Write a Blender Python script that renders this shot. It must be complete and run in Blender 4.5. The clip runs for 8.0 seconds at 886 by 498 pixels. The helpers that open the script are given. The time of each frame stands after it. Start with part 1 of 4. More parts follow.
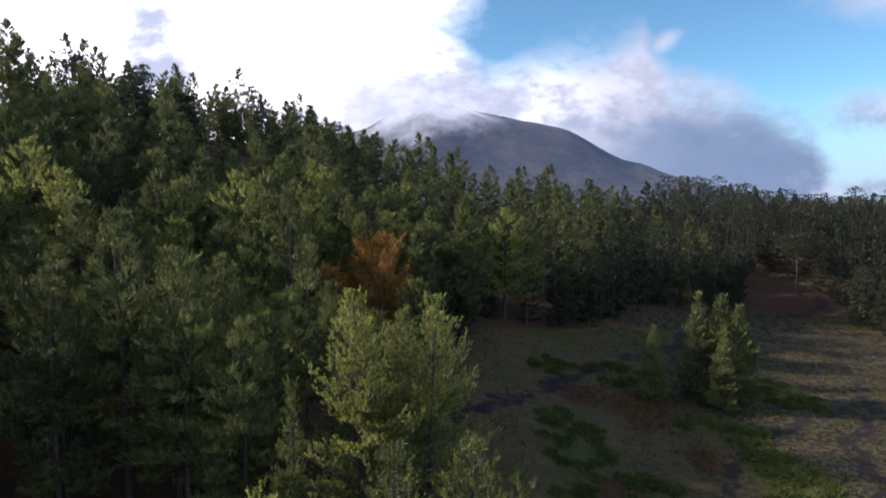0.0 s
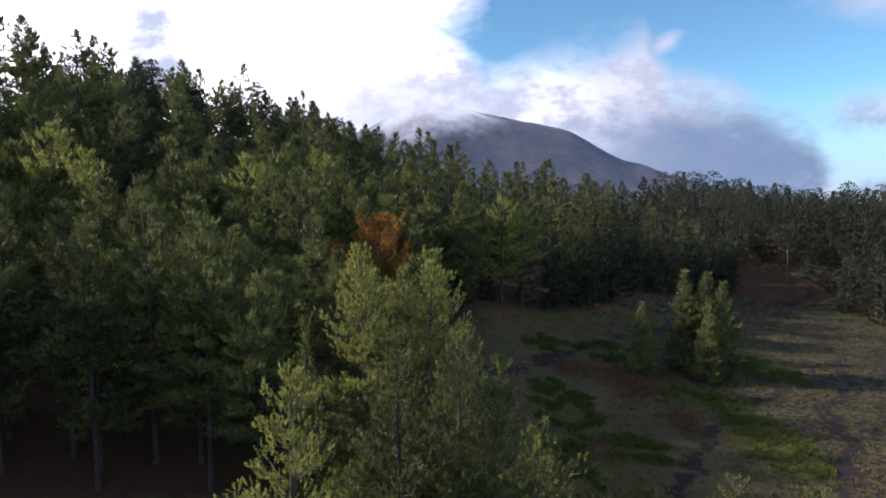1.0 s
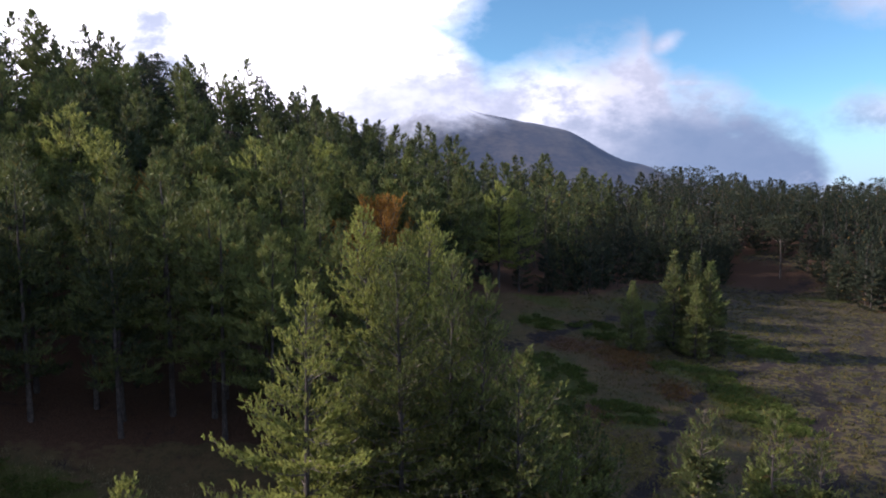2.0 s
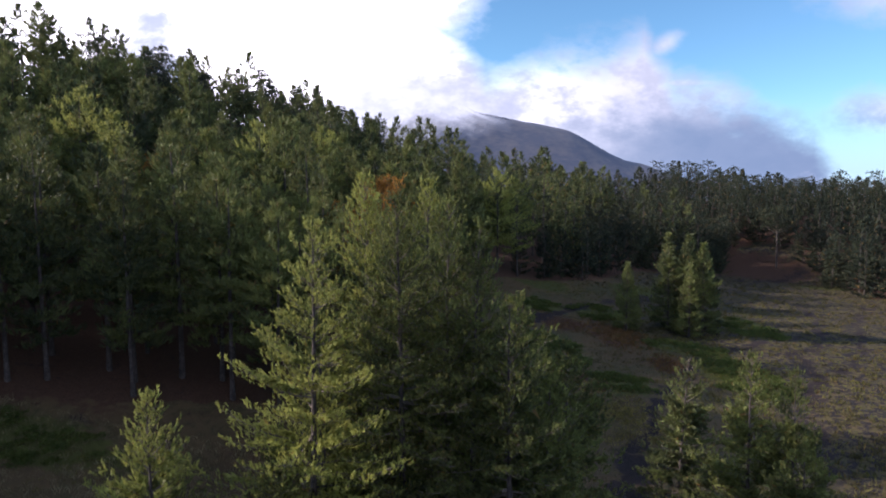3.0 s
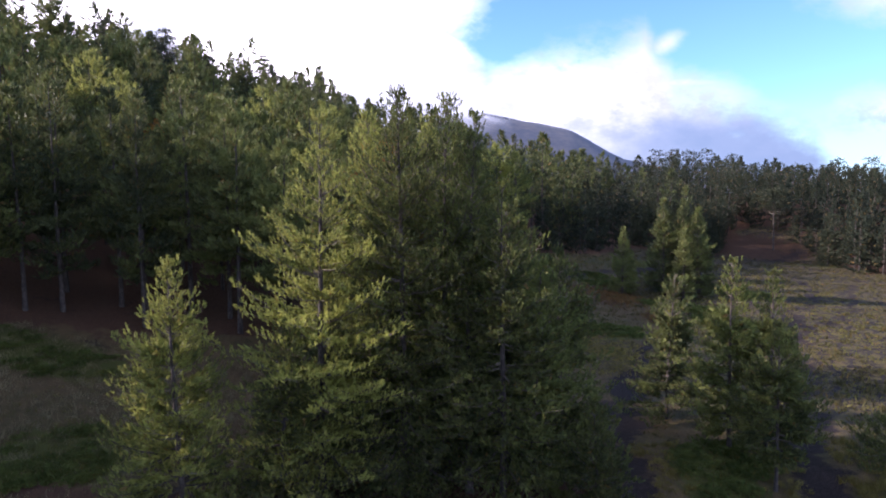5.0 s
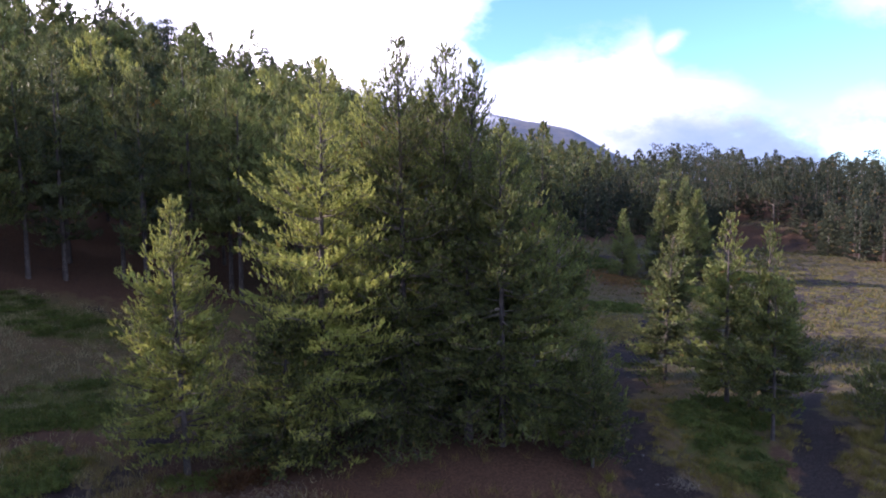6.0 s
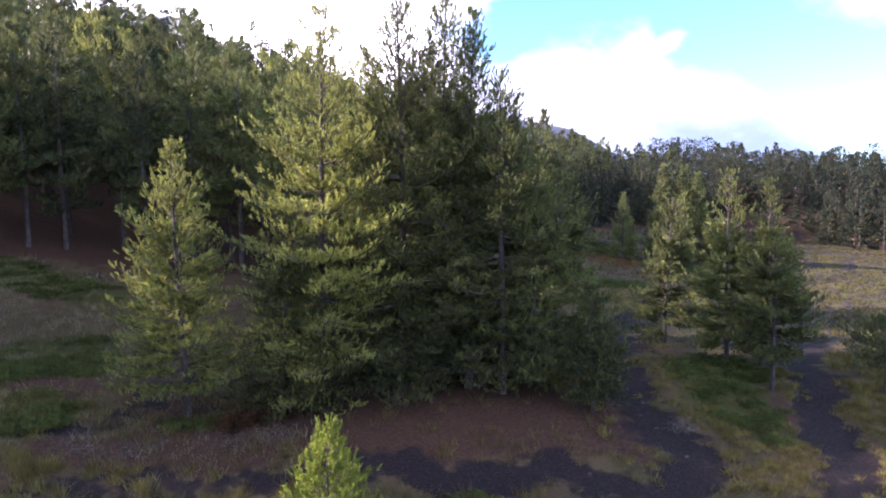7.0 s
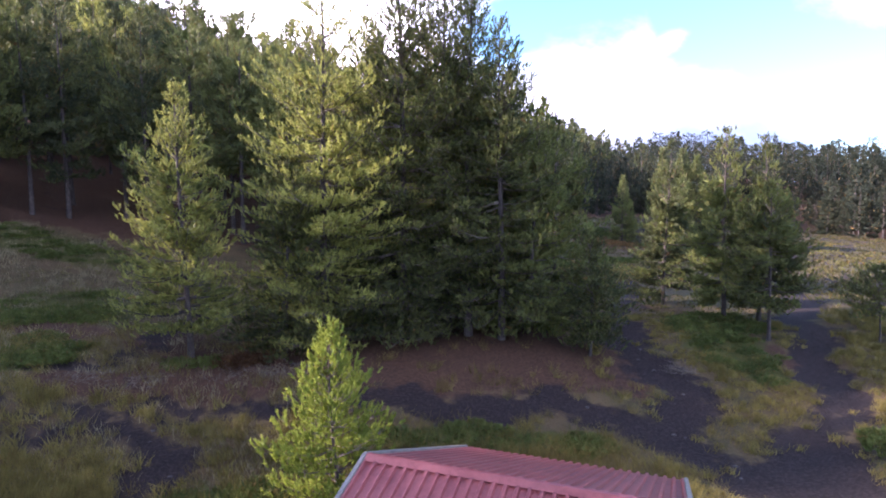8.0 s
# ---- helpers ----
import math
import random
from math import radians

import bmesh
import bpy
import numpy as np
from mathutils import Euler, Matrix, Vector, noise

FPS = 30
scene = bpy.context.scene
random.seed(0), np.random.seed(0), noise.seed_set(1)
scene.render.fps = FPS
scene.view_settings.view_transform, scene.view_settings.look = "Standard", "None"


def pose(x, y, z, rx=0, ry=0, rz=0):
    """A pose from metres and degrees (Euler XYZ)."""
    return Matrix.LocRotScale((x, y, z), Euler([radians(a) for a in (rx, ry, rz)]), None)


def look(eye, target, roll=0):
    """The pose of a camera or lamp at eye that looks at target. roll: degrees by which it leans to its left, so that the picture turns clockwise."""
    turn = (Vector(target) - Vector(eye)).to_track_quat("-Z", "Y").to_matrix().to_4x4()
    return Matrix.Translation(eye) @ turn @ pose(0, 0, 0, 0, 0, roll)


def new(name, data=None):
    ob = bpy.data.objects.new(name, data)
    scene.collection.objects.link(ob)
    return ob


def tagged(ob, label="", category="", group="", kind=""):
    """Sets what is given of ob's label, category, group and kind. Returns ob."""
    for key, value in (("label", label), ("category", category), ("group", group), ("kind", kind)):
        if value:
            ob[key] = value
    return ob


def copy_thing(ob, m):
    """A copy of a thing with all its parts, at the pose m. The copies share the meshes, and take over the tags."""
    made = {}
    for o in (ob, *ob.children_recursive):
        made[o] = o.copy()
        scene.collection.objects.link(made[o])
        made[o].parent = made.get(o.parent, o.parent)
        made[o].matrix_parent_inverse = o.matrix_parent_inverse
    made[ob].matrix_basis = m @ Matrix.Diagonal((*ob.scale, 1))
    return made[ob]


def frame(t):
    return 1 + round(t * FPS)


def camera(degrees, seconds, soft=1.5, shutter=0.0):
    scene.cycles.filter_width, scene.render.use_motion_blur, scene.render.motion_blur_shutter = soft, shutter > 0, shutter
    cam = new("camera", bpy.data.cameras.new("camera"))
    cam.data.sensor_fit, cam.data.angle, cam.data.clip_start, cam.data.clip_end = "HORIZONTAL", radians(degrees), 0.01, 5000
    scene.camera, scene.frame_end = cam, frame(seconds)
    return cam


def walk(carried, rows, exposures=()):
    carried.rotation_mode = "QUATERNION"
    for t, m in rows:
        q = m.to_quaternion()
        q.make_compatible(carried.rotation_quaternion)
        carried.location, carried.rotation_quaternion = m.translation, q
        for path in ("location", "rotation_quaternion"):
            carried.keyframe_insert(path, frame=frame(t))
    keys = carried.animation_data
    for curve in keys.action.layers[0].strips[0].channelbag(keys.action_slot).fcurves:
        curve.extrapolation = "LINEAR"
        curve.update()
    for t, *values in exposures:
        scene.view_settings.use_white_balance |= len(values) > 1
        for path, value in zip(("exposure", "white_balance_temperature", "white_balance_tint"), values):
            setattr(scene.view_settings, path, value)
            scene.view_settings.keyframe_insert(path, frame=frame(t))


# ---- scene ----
cam = camera(72.2, 8.0, soft=1.9)
METRES, EYE, TILT, LEAN, TURN = 27.2, 28.5, -5.0, 0.0, 0.0
ROWS = [
    (0.0, 0.0, 0.0, 0.0, 0.0, 0.0, -0.0),
    (0.5, 0.0053, -0.0833, -0.0531, 0.03, 0.06, 0.03),
    (1.0, 0.0106, -0.1608, -0.1061, 0.07, 0.1, 0.05),
    (1.5, 0.0155, -0.2309, -0.1585, 0.09, 0.13, 0.08),
    (3.0, 0.0274, -0.3663, -0.3138, 0.18, 0.19, 0.16),
    (3.5, 0.0292, -0.3927, -0.3642, 0.2, 0.17, 0.21),
    (4.0, 0.0305, -0.4139, -0.4141, 0.23, 0.19, 0.23),
    (4.5, 0.032, -0.4311, -0.4642, 0.25, 0.21, 0.25),
    (6.0, 0.0354, -0.4543, -0.6121, 0.36, 0.24, 0.35),
    (6.5, 0.0361, -0.4558, -0.6613, 0.39, 0.24, 0.37),
    (7.0, 0.0354, -0.4563, -0.7104, 0.39, 0.26, 0.37),
    (7.5, 0.0354, -0.4584, -0.7605, 0.4, 0.3, 0.39),
    (8.0, 0.0358, -0.4694, -0.809, 0.42, 0.26, 0.36),
]
walk(cam, [(t, pose(0, 0, EYE, TILT, LEAN, TURN) @ pose(METRES * x, METRES * y, METRES * z, 90 + pitch, roll, yaw)) for t, x, y, z, yaw, pitch, roll in ROWS],
     exposures=[(0.0, 0.60, 5950, 22), (1.5, 0.64, 5950, 23), (3.5, 0.86, 5900, 28), (4.5, 1.10, 5900, 31), (6.5, 1.80, 5850, 37), (8.0, 2.22, 5900, 40)])

# ---- light ----
SUN_AZ, SUN_EL = radians(-87), radians(25)
sun_dir = Vector((math.sin(SUN_AZ) * math.cos(SUN_EL), math.cos(SUN_AZ) * math.cos(SUN_EL), math.sin(SUN_EL)))
sun_data = bpy.data.lights.new("sun", "SUN")
sun_data.energy, sun_data.angle, sun_data.color = 5.0, radians(2.2), (1.0, 0.88, 0.68)
sun = new("sun", sun_data)
sun.matrix_world = look(sun_dir * 300, (0, 0, 0))


class Nodes:
    """A short hand for node trees."""

    def __init__(self, tree):
        self.tree = tree
        tree.nodes.clear()

    def add(self, kind, sets=None, **inputs):
        node = self.tree.nodes.new(kind)
        for key, value in (sets or {}).items():
            setattr(node, key, value)
        for key, value in inputs.items():
            self.plug(node, key, value)
        return node

    def plug(self, node, key, value):
        name = key.replace("_", " ")
        sock = node.inputs[int(name[1:])] if name[0] == "i" and name[1:].isdigit() else node.inputs[name]
        if isinstance(value, bpy.types.NodeSocket):
            self.tree.links.new(value, sock)
        else:
            sock.default_value = value

    def math(self, op, a, b=0.0, c=0.0, clamp=False):
        return self.add("ShaderNodeMath", {"operation": op, "use_clamp": clamp}, i0=a, i1=b, i2=c).outputs[0]

    def mix(self, fac, a, b):
        return self.add("ShaderNodeMix", {"data_type": "RGBA"}, i0=fac, i6=a, i7=b).outputs[2]

    def ramp(self, value, lo, hi, out_lo=0.0, out_hi=1.0):
        return self.add("ShaderNodeMapRange", {"interpolation_type": "SMOOTHSTEP"}, i0=value, i1=lo, i2=hi, i3=out_lo, i4=out_hi).outputs[0]

    def noise(self, vector, scale, detail=4.0, rough=0.55):
        return self.add("ShaderNodeTexNoise", None, Vector=vector, Scale=scale, Detail=detail, Roughness=rough).outputs[0]


def rgb(r, g, b):
    return (r, g, b, 1.0)


def make_world():
    world = bpy.data.worlds.new("world")
    scene.world = world
    world.use_nodes = True
    n = Nodes(world.node_tree)
    sky = n.add("ShaderNodeTexSky", {"sky_type": "NISHITA", "sun_disc": False, "sun_elevation": SUN_EL, "sun_rotation": SUN_AZ, "altitude": 1700.0})
    way = n.add("ShaderNodeTexCoord").outputs["Generated"]
    xyz = n.add("ShaderNodeSeparateXYZ", None, Vector=way)
    ahead = n.math("MAXIMUM", xyz.outputs[1], 0.08)
    u = n.math("DIVIDE", xyz.outputs[0], ahead)
    v = n.math("DIVIDE", xyz.outputs[2], ahead)
    flat = n.add("ShaderNodeCombineXYZ", None, X=u, Y=n.math("MULTIPLY", v, 1.6), Z=0.0).outputs[0]
    big = n.math("SUBTRACT", n.noise(flat, 5.0, 6.0, 0.58), 0.5)
    fine = n.math("SUBTRACT", n.noise(flat, 17.0, 6.0, 0.6), 0.5)
    rough = n.math("ADD", n.math("MULTIPLY", big, 1.3), n.math("MULTIPLY", fine, 0.7))

    def blob(cu, cv, a, b, lean=0.0):
        du, dv = n.math("SUBTRACT", u, cu), n.math("SUBTRACT", v, cv)
        c, s = math.cos(lean), math.sin(lean)
        p = n.math("ADD", n.math("MULTIPLY", du, c / a), n.math("MULTIPLY", dv, s / a))
        q = n.math("ADD", n.math("MULTIPLY", du, -s / b), n.math("MULTIPLY", dv, c / b))
        r = n.math("SQRT", n.math("ADD", n.math("MULTIPLY", p, p), n.math("MULTIPLY", q, q)))
        return n.math("SUBTRACT", 1.0, r)

    def union(parts):
        out = parts[0]
        for p in parts[1:]:
            out = n.math("MAXIMUM", out, p)
        return out

    front = n.ramp(xyz.outputs[1], 0.1, 0.3)
    # the upper edge of the cloud bank, from the bright left to the blue gap on the right
    edge = [(-0.30, 0.62), (-0.05, 0.315), (-0.004, 0.276), (0.029, 0.242), (0.067, 0.205), (0.125, 0.218), (0.20, 0.236), (0.28, 0.247), (0.321, 0.266), (0.345, 0.22),
            (0.37, 0.19), (0.42, 0.182), (0.484, 0.160), (0.548, 0.138), (0.60, 0.105), (0.645, 0.02), (0.70, -0.05)]
    top = edge[0][1]
    for (ua, va), (ub, vb) in zip(edge, edge[1:]):
        top = n.math("ADD", top, n.add("ShaderNodeMapRange", None, i0=u, i1=ua, i2=ub, i3=0.0, i4=vb - va).outputs[0])
    deep = n.math("ADD", n.math("SUBTRACT", top, v), n.math("MULTIPLY", rough, 0.10))
    body = n.math("MULTIPLY", n.ramp(deep, -0.03, 0.06), n.ramp(v, 0.95, 0.62))
    thin = union([blob(0.72, 0.135, 0.15, 0.05), blob(0.68, 0.012, 0.16, 0.02), blob(0.355, 0.245, 0.05, 0.022, 0.6), blob(0.38, 0.183, 0.09, 0.012), blob(0.74, 0.32, 0.2, 0.06), blob(-0.02, 0.31, 0.12, 0.10)])
    veil = n.math("MULTIPLY", n.ramp(n.math("ADD", thin, n.math("MULTIPLY", rough, 1.5)), 0.0, 1.1), 0.75)
    cover = n.math("MULTIPLY", n.math("MAXIMUM", body, veil), front)
    # the grey underside of the bank and the thin grey gap in the bright part
    under = n.math("MULTIPLY", n.ramp(n.math("ADD", v, n.math("MULTIPLY", big, 0.14)), 0.20, 0.095), n.ramp(u, 0.05, 0.42))
    under = n.math("MULTIPLY", under, n.ramp(n.math("ADD", blob(0.42, 0.05, 0.42, 0.19), n.math("MULTIPLY", rough, 1.1)), 0.0, 0.55))
    grey = n.ramp(n.math("ADD", blob(-0.03, 0.14, 0.30, 0.11), n.math("MULTIPLY", rough, 0.9)), 0.0, 0.6)
    gap = n.ramp(n.math("ADD", union([blob(-0.46, 0.28, 0.07, 0.08), blob(-0.45, 0.19, 0.07, 0.06)]), n.math("MULTIPLY", rough, 1.9)), -0.15, 1.0)
    lit = n.mix(n.ramp(u, -0.1, 0.3), rgb(22, 21.5, 21), rgb(6.1, 6.2, 6.6))
    lit = n.mix(n.math("MULTIPLY", n.ramp(n.math("ADD", n.math("MULTIPLY", fine, 1.6), big), -0.22, 0.28), n.ramp(u, -0.3, 0.1, 0.3, 0.85)), lit, rgb(3.9, 4.2, 4.8))
    lit = n.mix(n.math("MULTIPLY", grey, 0.85), lit, rgb(3.9, 4.25, 5.0))
    lit = n.mix(n.math("MULTIPLY", gap, 0.95), lit, rgb(3.6, 4.1, 4.9))
    lit = n.mix(n.math("MULTIPLY", under, 0.92), lit, rgb(1.5, 2.2, 3.2))
    hue = n.add("ShaderNodeVectorMath", {"operation": "MULTIPLY"}, i0=sky.outputs[0], i1=(0.86, 1.24, 1.20)).outputs[0]
    hue = n.mix(n.math("MULTIPLY", n.ramp(xyz.outputs[2], 0.16, 0.0), 0.85), hue, rgb(3.7, 5.1, 6.2))
    # drifting clouds over the rest of the sky, unseen, brightened as fill light
    rest = n.math("MULTIPLY", n.ramp(n.noise(way, 2.2, 6.0), 0.42, 0.66), n.math("SUBTRACT", 0.6, n.math("MULTIPLY", front, 0.6)))
    shade = n.mix(rest, hue, rgb(12, 12, 12.2))
    shade = n.mix(cover, shade, lit)
    ground = n.ramp(xyz.outputs[2], -0.02, -0.001)
    shade = n.mix(ground, rgb(0.6, 0.65, 0.7), shade)
    back = n.add("ShaderNodeBackground", None, Color=shade, Strength=0.094)
    out = n.add("ShaderNodeOutputWorld")
    n.tree.links.new(back.outputs[0], out.inputs[0])


make_world()


# ---- materials ----
def material(name):
    mat = bpy.data.materials.new(name)
    mat.use_nodes = True
    return mat, Nodes(mat.node_tree)


def finish(n, shader, displacement=None):
    out = n.add("ShaderNodeOutputMaterial")
    n.tree.links.new(shader, out.inputs[0])


def leaf_material(name, dark, light, through_light=0.35, patch=0.12, tuft=1.6):
    """Needles or leaves: two greens by a broad noise, by tuft, by thing and by leaf, with some light passing through."""
    mat, n = material(name)
    place = n.add("ShaderNodeNewGeometry")
    info = n.add("ShaderNodeObjectInfo")
    spot = n.noise(place.outputs["Position"], patch, 3.0)
    mixv = n.math("ADD", n.math("MULTIPLY", n.math("SUBTRACT", spot, 0.5), 1.6), n.math("MULTIPLY", info.outputs["Random"], 0.45))
    tone = n.noise(place.outputs["Position"], tuft, 2.0, 0.6)
    mixv = n.math("ADD", mixv, n.math("MULTIPLY", n.math("SUBTRACT", tone, 0.5), 2.6))
    mixv = n.math("ADD", mixv, n.math("MULTIPLY", place.outputs["Random Per Island"], 0.40), clamp=True)
    col = n.mix(mixv, dark, light)
    col = n.mix(n.ramp(place.outputs["Random Per Island"], 0.955, 0.97), col, rgb(0.16, 0.10, 0.035))
    shine = n.add("ShaderNodeBsdfPrincipled", None, Base_Color=col, Roughness=0.6)
    shine.inputs["Specular IOR Level"].default_value = 0.15
    glow = n.add("ShaderNodeBsdfTranslucent", None, Color=n.mix(1.0, col, n.mix(0.5, col, light)))
    both = n.add("ShaderNodeMixShader", None, i0=through_light, i1=shine.outputs[0], i2=glow.outputs[0])
    finish(n, both.outputs[0])
    return mat


def bark_material(name, dark, light):
    mat, n = material(name)
    where = n.add("ShaderNodeTexCoord").outputs["Object"]
    long = n.add("ShaderNodeVectorMath", {"operation": "MULTIPLY"}, i0=where, i1=(6.0, 6.0, 1.2)).outputs[0]
    plates = n.add("ShaderNodeTexVoronoi", {"feature": "DISTANCE_TO_EDGE"}, Vector=long, Scale=1.6).outputs[0]
    spot = n.noise(where, 2.0, 5.0)
    col = n.mix(n.math("MULTIPLY", n.ramp(plates, 0.0, 0.18), n.ramp(spot, 0.3, 0.7)), dark, light)
    bump = n.add("ShaderNodeBump", None, Strength=0.6, Distance=0.03, Height=plates)
    sh = n.add("ShaderNodeBsdfPrincipled", None, Base_Color=col, Roughness=0.9, Normal=bump.outputs[0])
    finish(n, sh.outputs[0])
    return mat


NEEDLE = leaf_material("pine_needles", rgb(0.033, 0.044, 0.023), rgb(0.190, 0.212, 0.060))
# paler needles: the lone pine's own tone, elsewhere sunlight put into the colour
NEEDLE_PALE_LIT = leaf_material("pale_sunlit_pine_needles", rgb(0.066, 0.082, 0.033), rgb(0.365, 0.385, 0.098), 0.42)
NEEDLE_YOUNG = leaf_material("young_pine_needles", rgb(0.110, 0.155, 0.030), rgb(0.330, 0.390, 0.060), 0.45)
NEEDLE_FOREST = leaf_material("forest_pine_needles", rgb(0.036, 0.047, 0.027), rgb(0.172, 0.194, 0.060), 0.26, 0.05, 0.55)
# needles for the far and crest pines, darkened to stand in for shade
NEEDLE_DIMMED = leaf_material("dimmed_pine_needles", rgb(0.018, 0.026, 0.020), rgb(0.052, 0.062, 0.036), 0.25, 0.04, 0.4)
LEAF_RUST = leaf_material("autumn_leaves", rgb(0.17, 0.080, 0.017), rgb(0.45, 0.225, 0.045), 0.45, 0.3)
LEAF_SHRUB = leaf_material("juniper_leaves", rgb(0.050, 0.074, 0.018), rgb(0.110, 0.136, 0.034), 0.25, 0.5)
LEAF_BROWN = leaf_material("dry_bracken", rgb(0.055, 0.028, 0.014), rgb(0.12, 0.065, 0.03), 0.3, 0.5)
GRASS_DRY = leaf_material("dry_grass", rgb(0.105, 0.086, 0.026), rgb(0.24, 0.195, 0.062), 0.35, 0.25)
GRASS_FIELD = leaf_material("lava_field_grass", rgb(0.050, 0.046, 0.018), rgb(0.116, 0.106, 0.040), 0.3, 0.25)
GRASS_RUST = leaf_material("rusty_grass", rgb(0.080, 0.045, 0.018), rgb(0.205, 0.116, 0.040), 0.3, 0.2)
GRASS_TUSSOCK = leaf_material("yellow_tussock_grass", rgb(0.105, 0.092, 0.027), rgb(0.27, 0.225, 0.070), 0.35, 0.6)
GRASS_PALE = leaf_material("bleached_grass", rgb(0.13, 0.11, 0.062), rgb(0.30, 0.26, 0.16), 0.35, 0.25)
GRASS_GREEN = leaf_material("olive_grass", rgb(0.068, 0.076, 0.018), rgb(0.175, 0.162, 0.040), 0.35, 0.25)
BARK = bark_material("pine_bark", rgb(0.032, 0.025, 0.024), rgb(0.115, 0.092, 0.084))
TWIG = bark_material("pale_dead_twigs", rgb(0.085, 0.070, 0.058), rgb(0.21, 0.175, 0.14))


def ground_material():
    """Black lava sand, dry grass turf, green turf and needle litter, by the masks laid on the sheet."""
    mat, n = material("meadow_ground")
    mask = n.add("ShaderNodeAttribute", {"attribute_name": "cover"})
    part = n.add("ShaderNodeSeparateColor", None, Color=mask.outputs["Color"])
    where = n.add("ShaderNodeNewGeometry").outputs["Position"]
    fine, mid, big = n.noise(where, 9.0, 6.0, 0.65), n.noise(where, 1.5, 5.0), n.noise(where, 0.35, 5.0)
    break_up = n.math("ADD", n.math("ADD", n.math("MULTIPLY", n.math("SUBTRACT", fine, 0.5), 0.6), n.math("MULTIPLY", n.math("SUBTRACT", mid, 0.5), 1.3)), n.math("MULTIPLY", n.math("SUBTRACT", big, 0.5), 1.2))

    def edged(value):
        return n.ramp(n.math("ADD", value, n.math("MULTIPLY", break_up, 0.9)), 0.35, 0.65)

    turf = n.mix(n.ramp(n.math("ADD", mid, n.math("MULTIPLY", n.math("SUBTRACT", big, 0.5), 0.8)), 0.35, 0.65), rgb(0.098, 0.067, 0.034), rgb(0.056, 0.047, 0.021))
    wide = n.noise(where, 0.11, 4.0)
    turf = n.mix(n.math("MULTIPLY", n.ramp(wide, 0.50, 0.62), 0.75), turf, rgb(0.084, 0.050, 0.028))
    turf = n.mix(n.math("MULTIPLY", n.ramp(wide, 0.46, 0.36), 0.7), turf, rgb(0.042, 0.050, 0.018))
    turf = n.mix(n.ramp(fine, 0.42, 0.66), turf, rgb(0.090, 0.070, 0.036))
    turf = n.mix(n.math("MULTIPLY", n.ramp(fine, 0.45, 0.32), 0.8), turf, rgb(0.034, 0.028, 0.026))
    green = n.mix(mid, rgb(0.036, 0.043, 0.012), rgb(0.080, 0.080, 0.022))
    litter = n.mix(n.ramp(fine, 0.35, 0.65), rgb(0.042, 0.023, 0.016), rgb(0.090, 0.050, 0.031))
    sand = n.mix(n.ramp(fine, 0.40, 0.68), rgb(0.0175, 0.0130, 0.0130), rgb(0.040, 0.0295, 0.0290))
    cells = n.noise(where, 1.3, 6.0, 0.66)
    turf = n.mix(n.math("MULTIPLY", mask.outputs["Alpha"], n.ramp(mid, 0.3, 0.6)), turf, rgb(0.076, 0.064, 0.029))
    bare = n.math("MULTIPLY", n.ramp(cells, 0.525, 0.465), mask.outputs["Alpha"])
    turf = n.mix(bare, turf, rgb(0.024, 0.020, 0.022))
    col = n.mix(edged(part.outputs[2]), turf, green)
    col = n.mix(edged(part.outputs[1]), col, litter)
    col = n.mix(n.ramp(n.math("ADD", part.outputs[0], n.math("MULTIPLY", break_up, 1.3)), 0.28, 0.72), col, sand)
    bump = n.add("ShaderNodeBump", None, Strength=0.7, Distance=0.12, Height=n.math("ADD", fine, mid))
    sh = n.add("ShaderNodeBsdfPrincipled", None, Base_Color=col, Roughness=0.95, Normal=bump.outputs[0])
    sh.inputs["Specular IOR Level"].default_value = 0.15
    finish(n, sh.outputs[0])
    return mat


def plain_material(name, dark, light, scale, roughness, metallic=0.0, bump_depth=0.0):
    mat, n = material(name)
    where = n.add("ShaderNodeTexCoord").outputs["Object"]
    spot = n.math("ADD", n.math("MULTIPLY", n.noise(where, scale, 5.0), 0.6), n.math("MULTIPLY", n.noise(where, scale * 9.0, 4.0), 0.4))
    sh = n.add("ShaderNodeBsdfPrincipled", None, Base_Color=n.mix(n.ramp(spot, 0.35, 0.65), dark, light), Roughness=roughness, Metallic=metallic)
    if bump_depth:
        sh_bump = n.add("ShaderNodeBump", None, Strength=0.5, Distance=bump_depth, Height=spot)
        n.tree.links.new(sh_bump.outputs[0], sh.inputs["Normal"])
    finish(n, sh.outputs[0])
    return mat


GROUND = ground_material()
ROOF_RED = plain_material("red_painted_sheet_metal", rgb(0.175, 0.038, 0.038), rgb(0.265, 0.074, 0.070), 1.2, 0.45)
TRIM_PALE = plain_material("weathered_pale_trim", rgb(0.12, 0.112, 0.10), rgb(0.22, 0.21, 0.19), 2.0, 0.6)
WALL_PLASTER = plain_material("grey_plaster", rgb(0.42, 0.40, 0.36), rgb(0.55, 0.53, 0.48), 1.5, 0.9, 0.0, 0.01)
LAVA = plain_material("lava_stone", rgb(0.028, 0.025, 0.025), rgb(0.085, 0.076, 0.073), 4.0, 0.95, 0.0, 0.03)


# ---- geometry helpers ----
def part(name, mesh, mat, parent=None, label=""):
    ob = new(name, mesh)
    if not mesh.materials:
        mesh.materials.append(mat)
    if parent:
        ob.parent = parent
    return tagged(ob, label) if label else ob


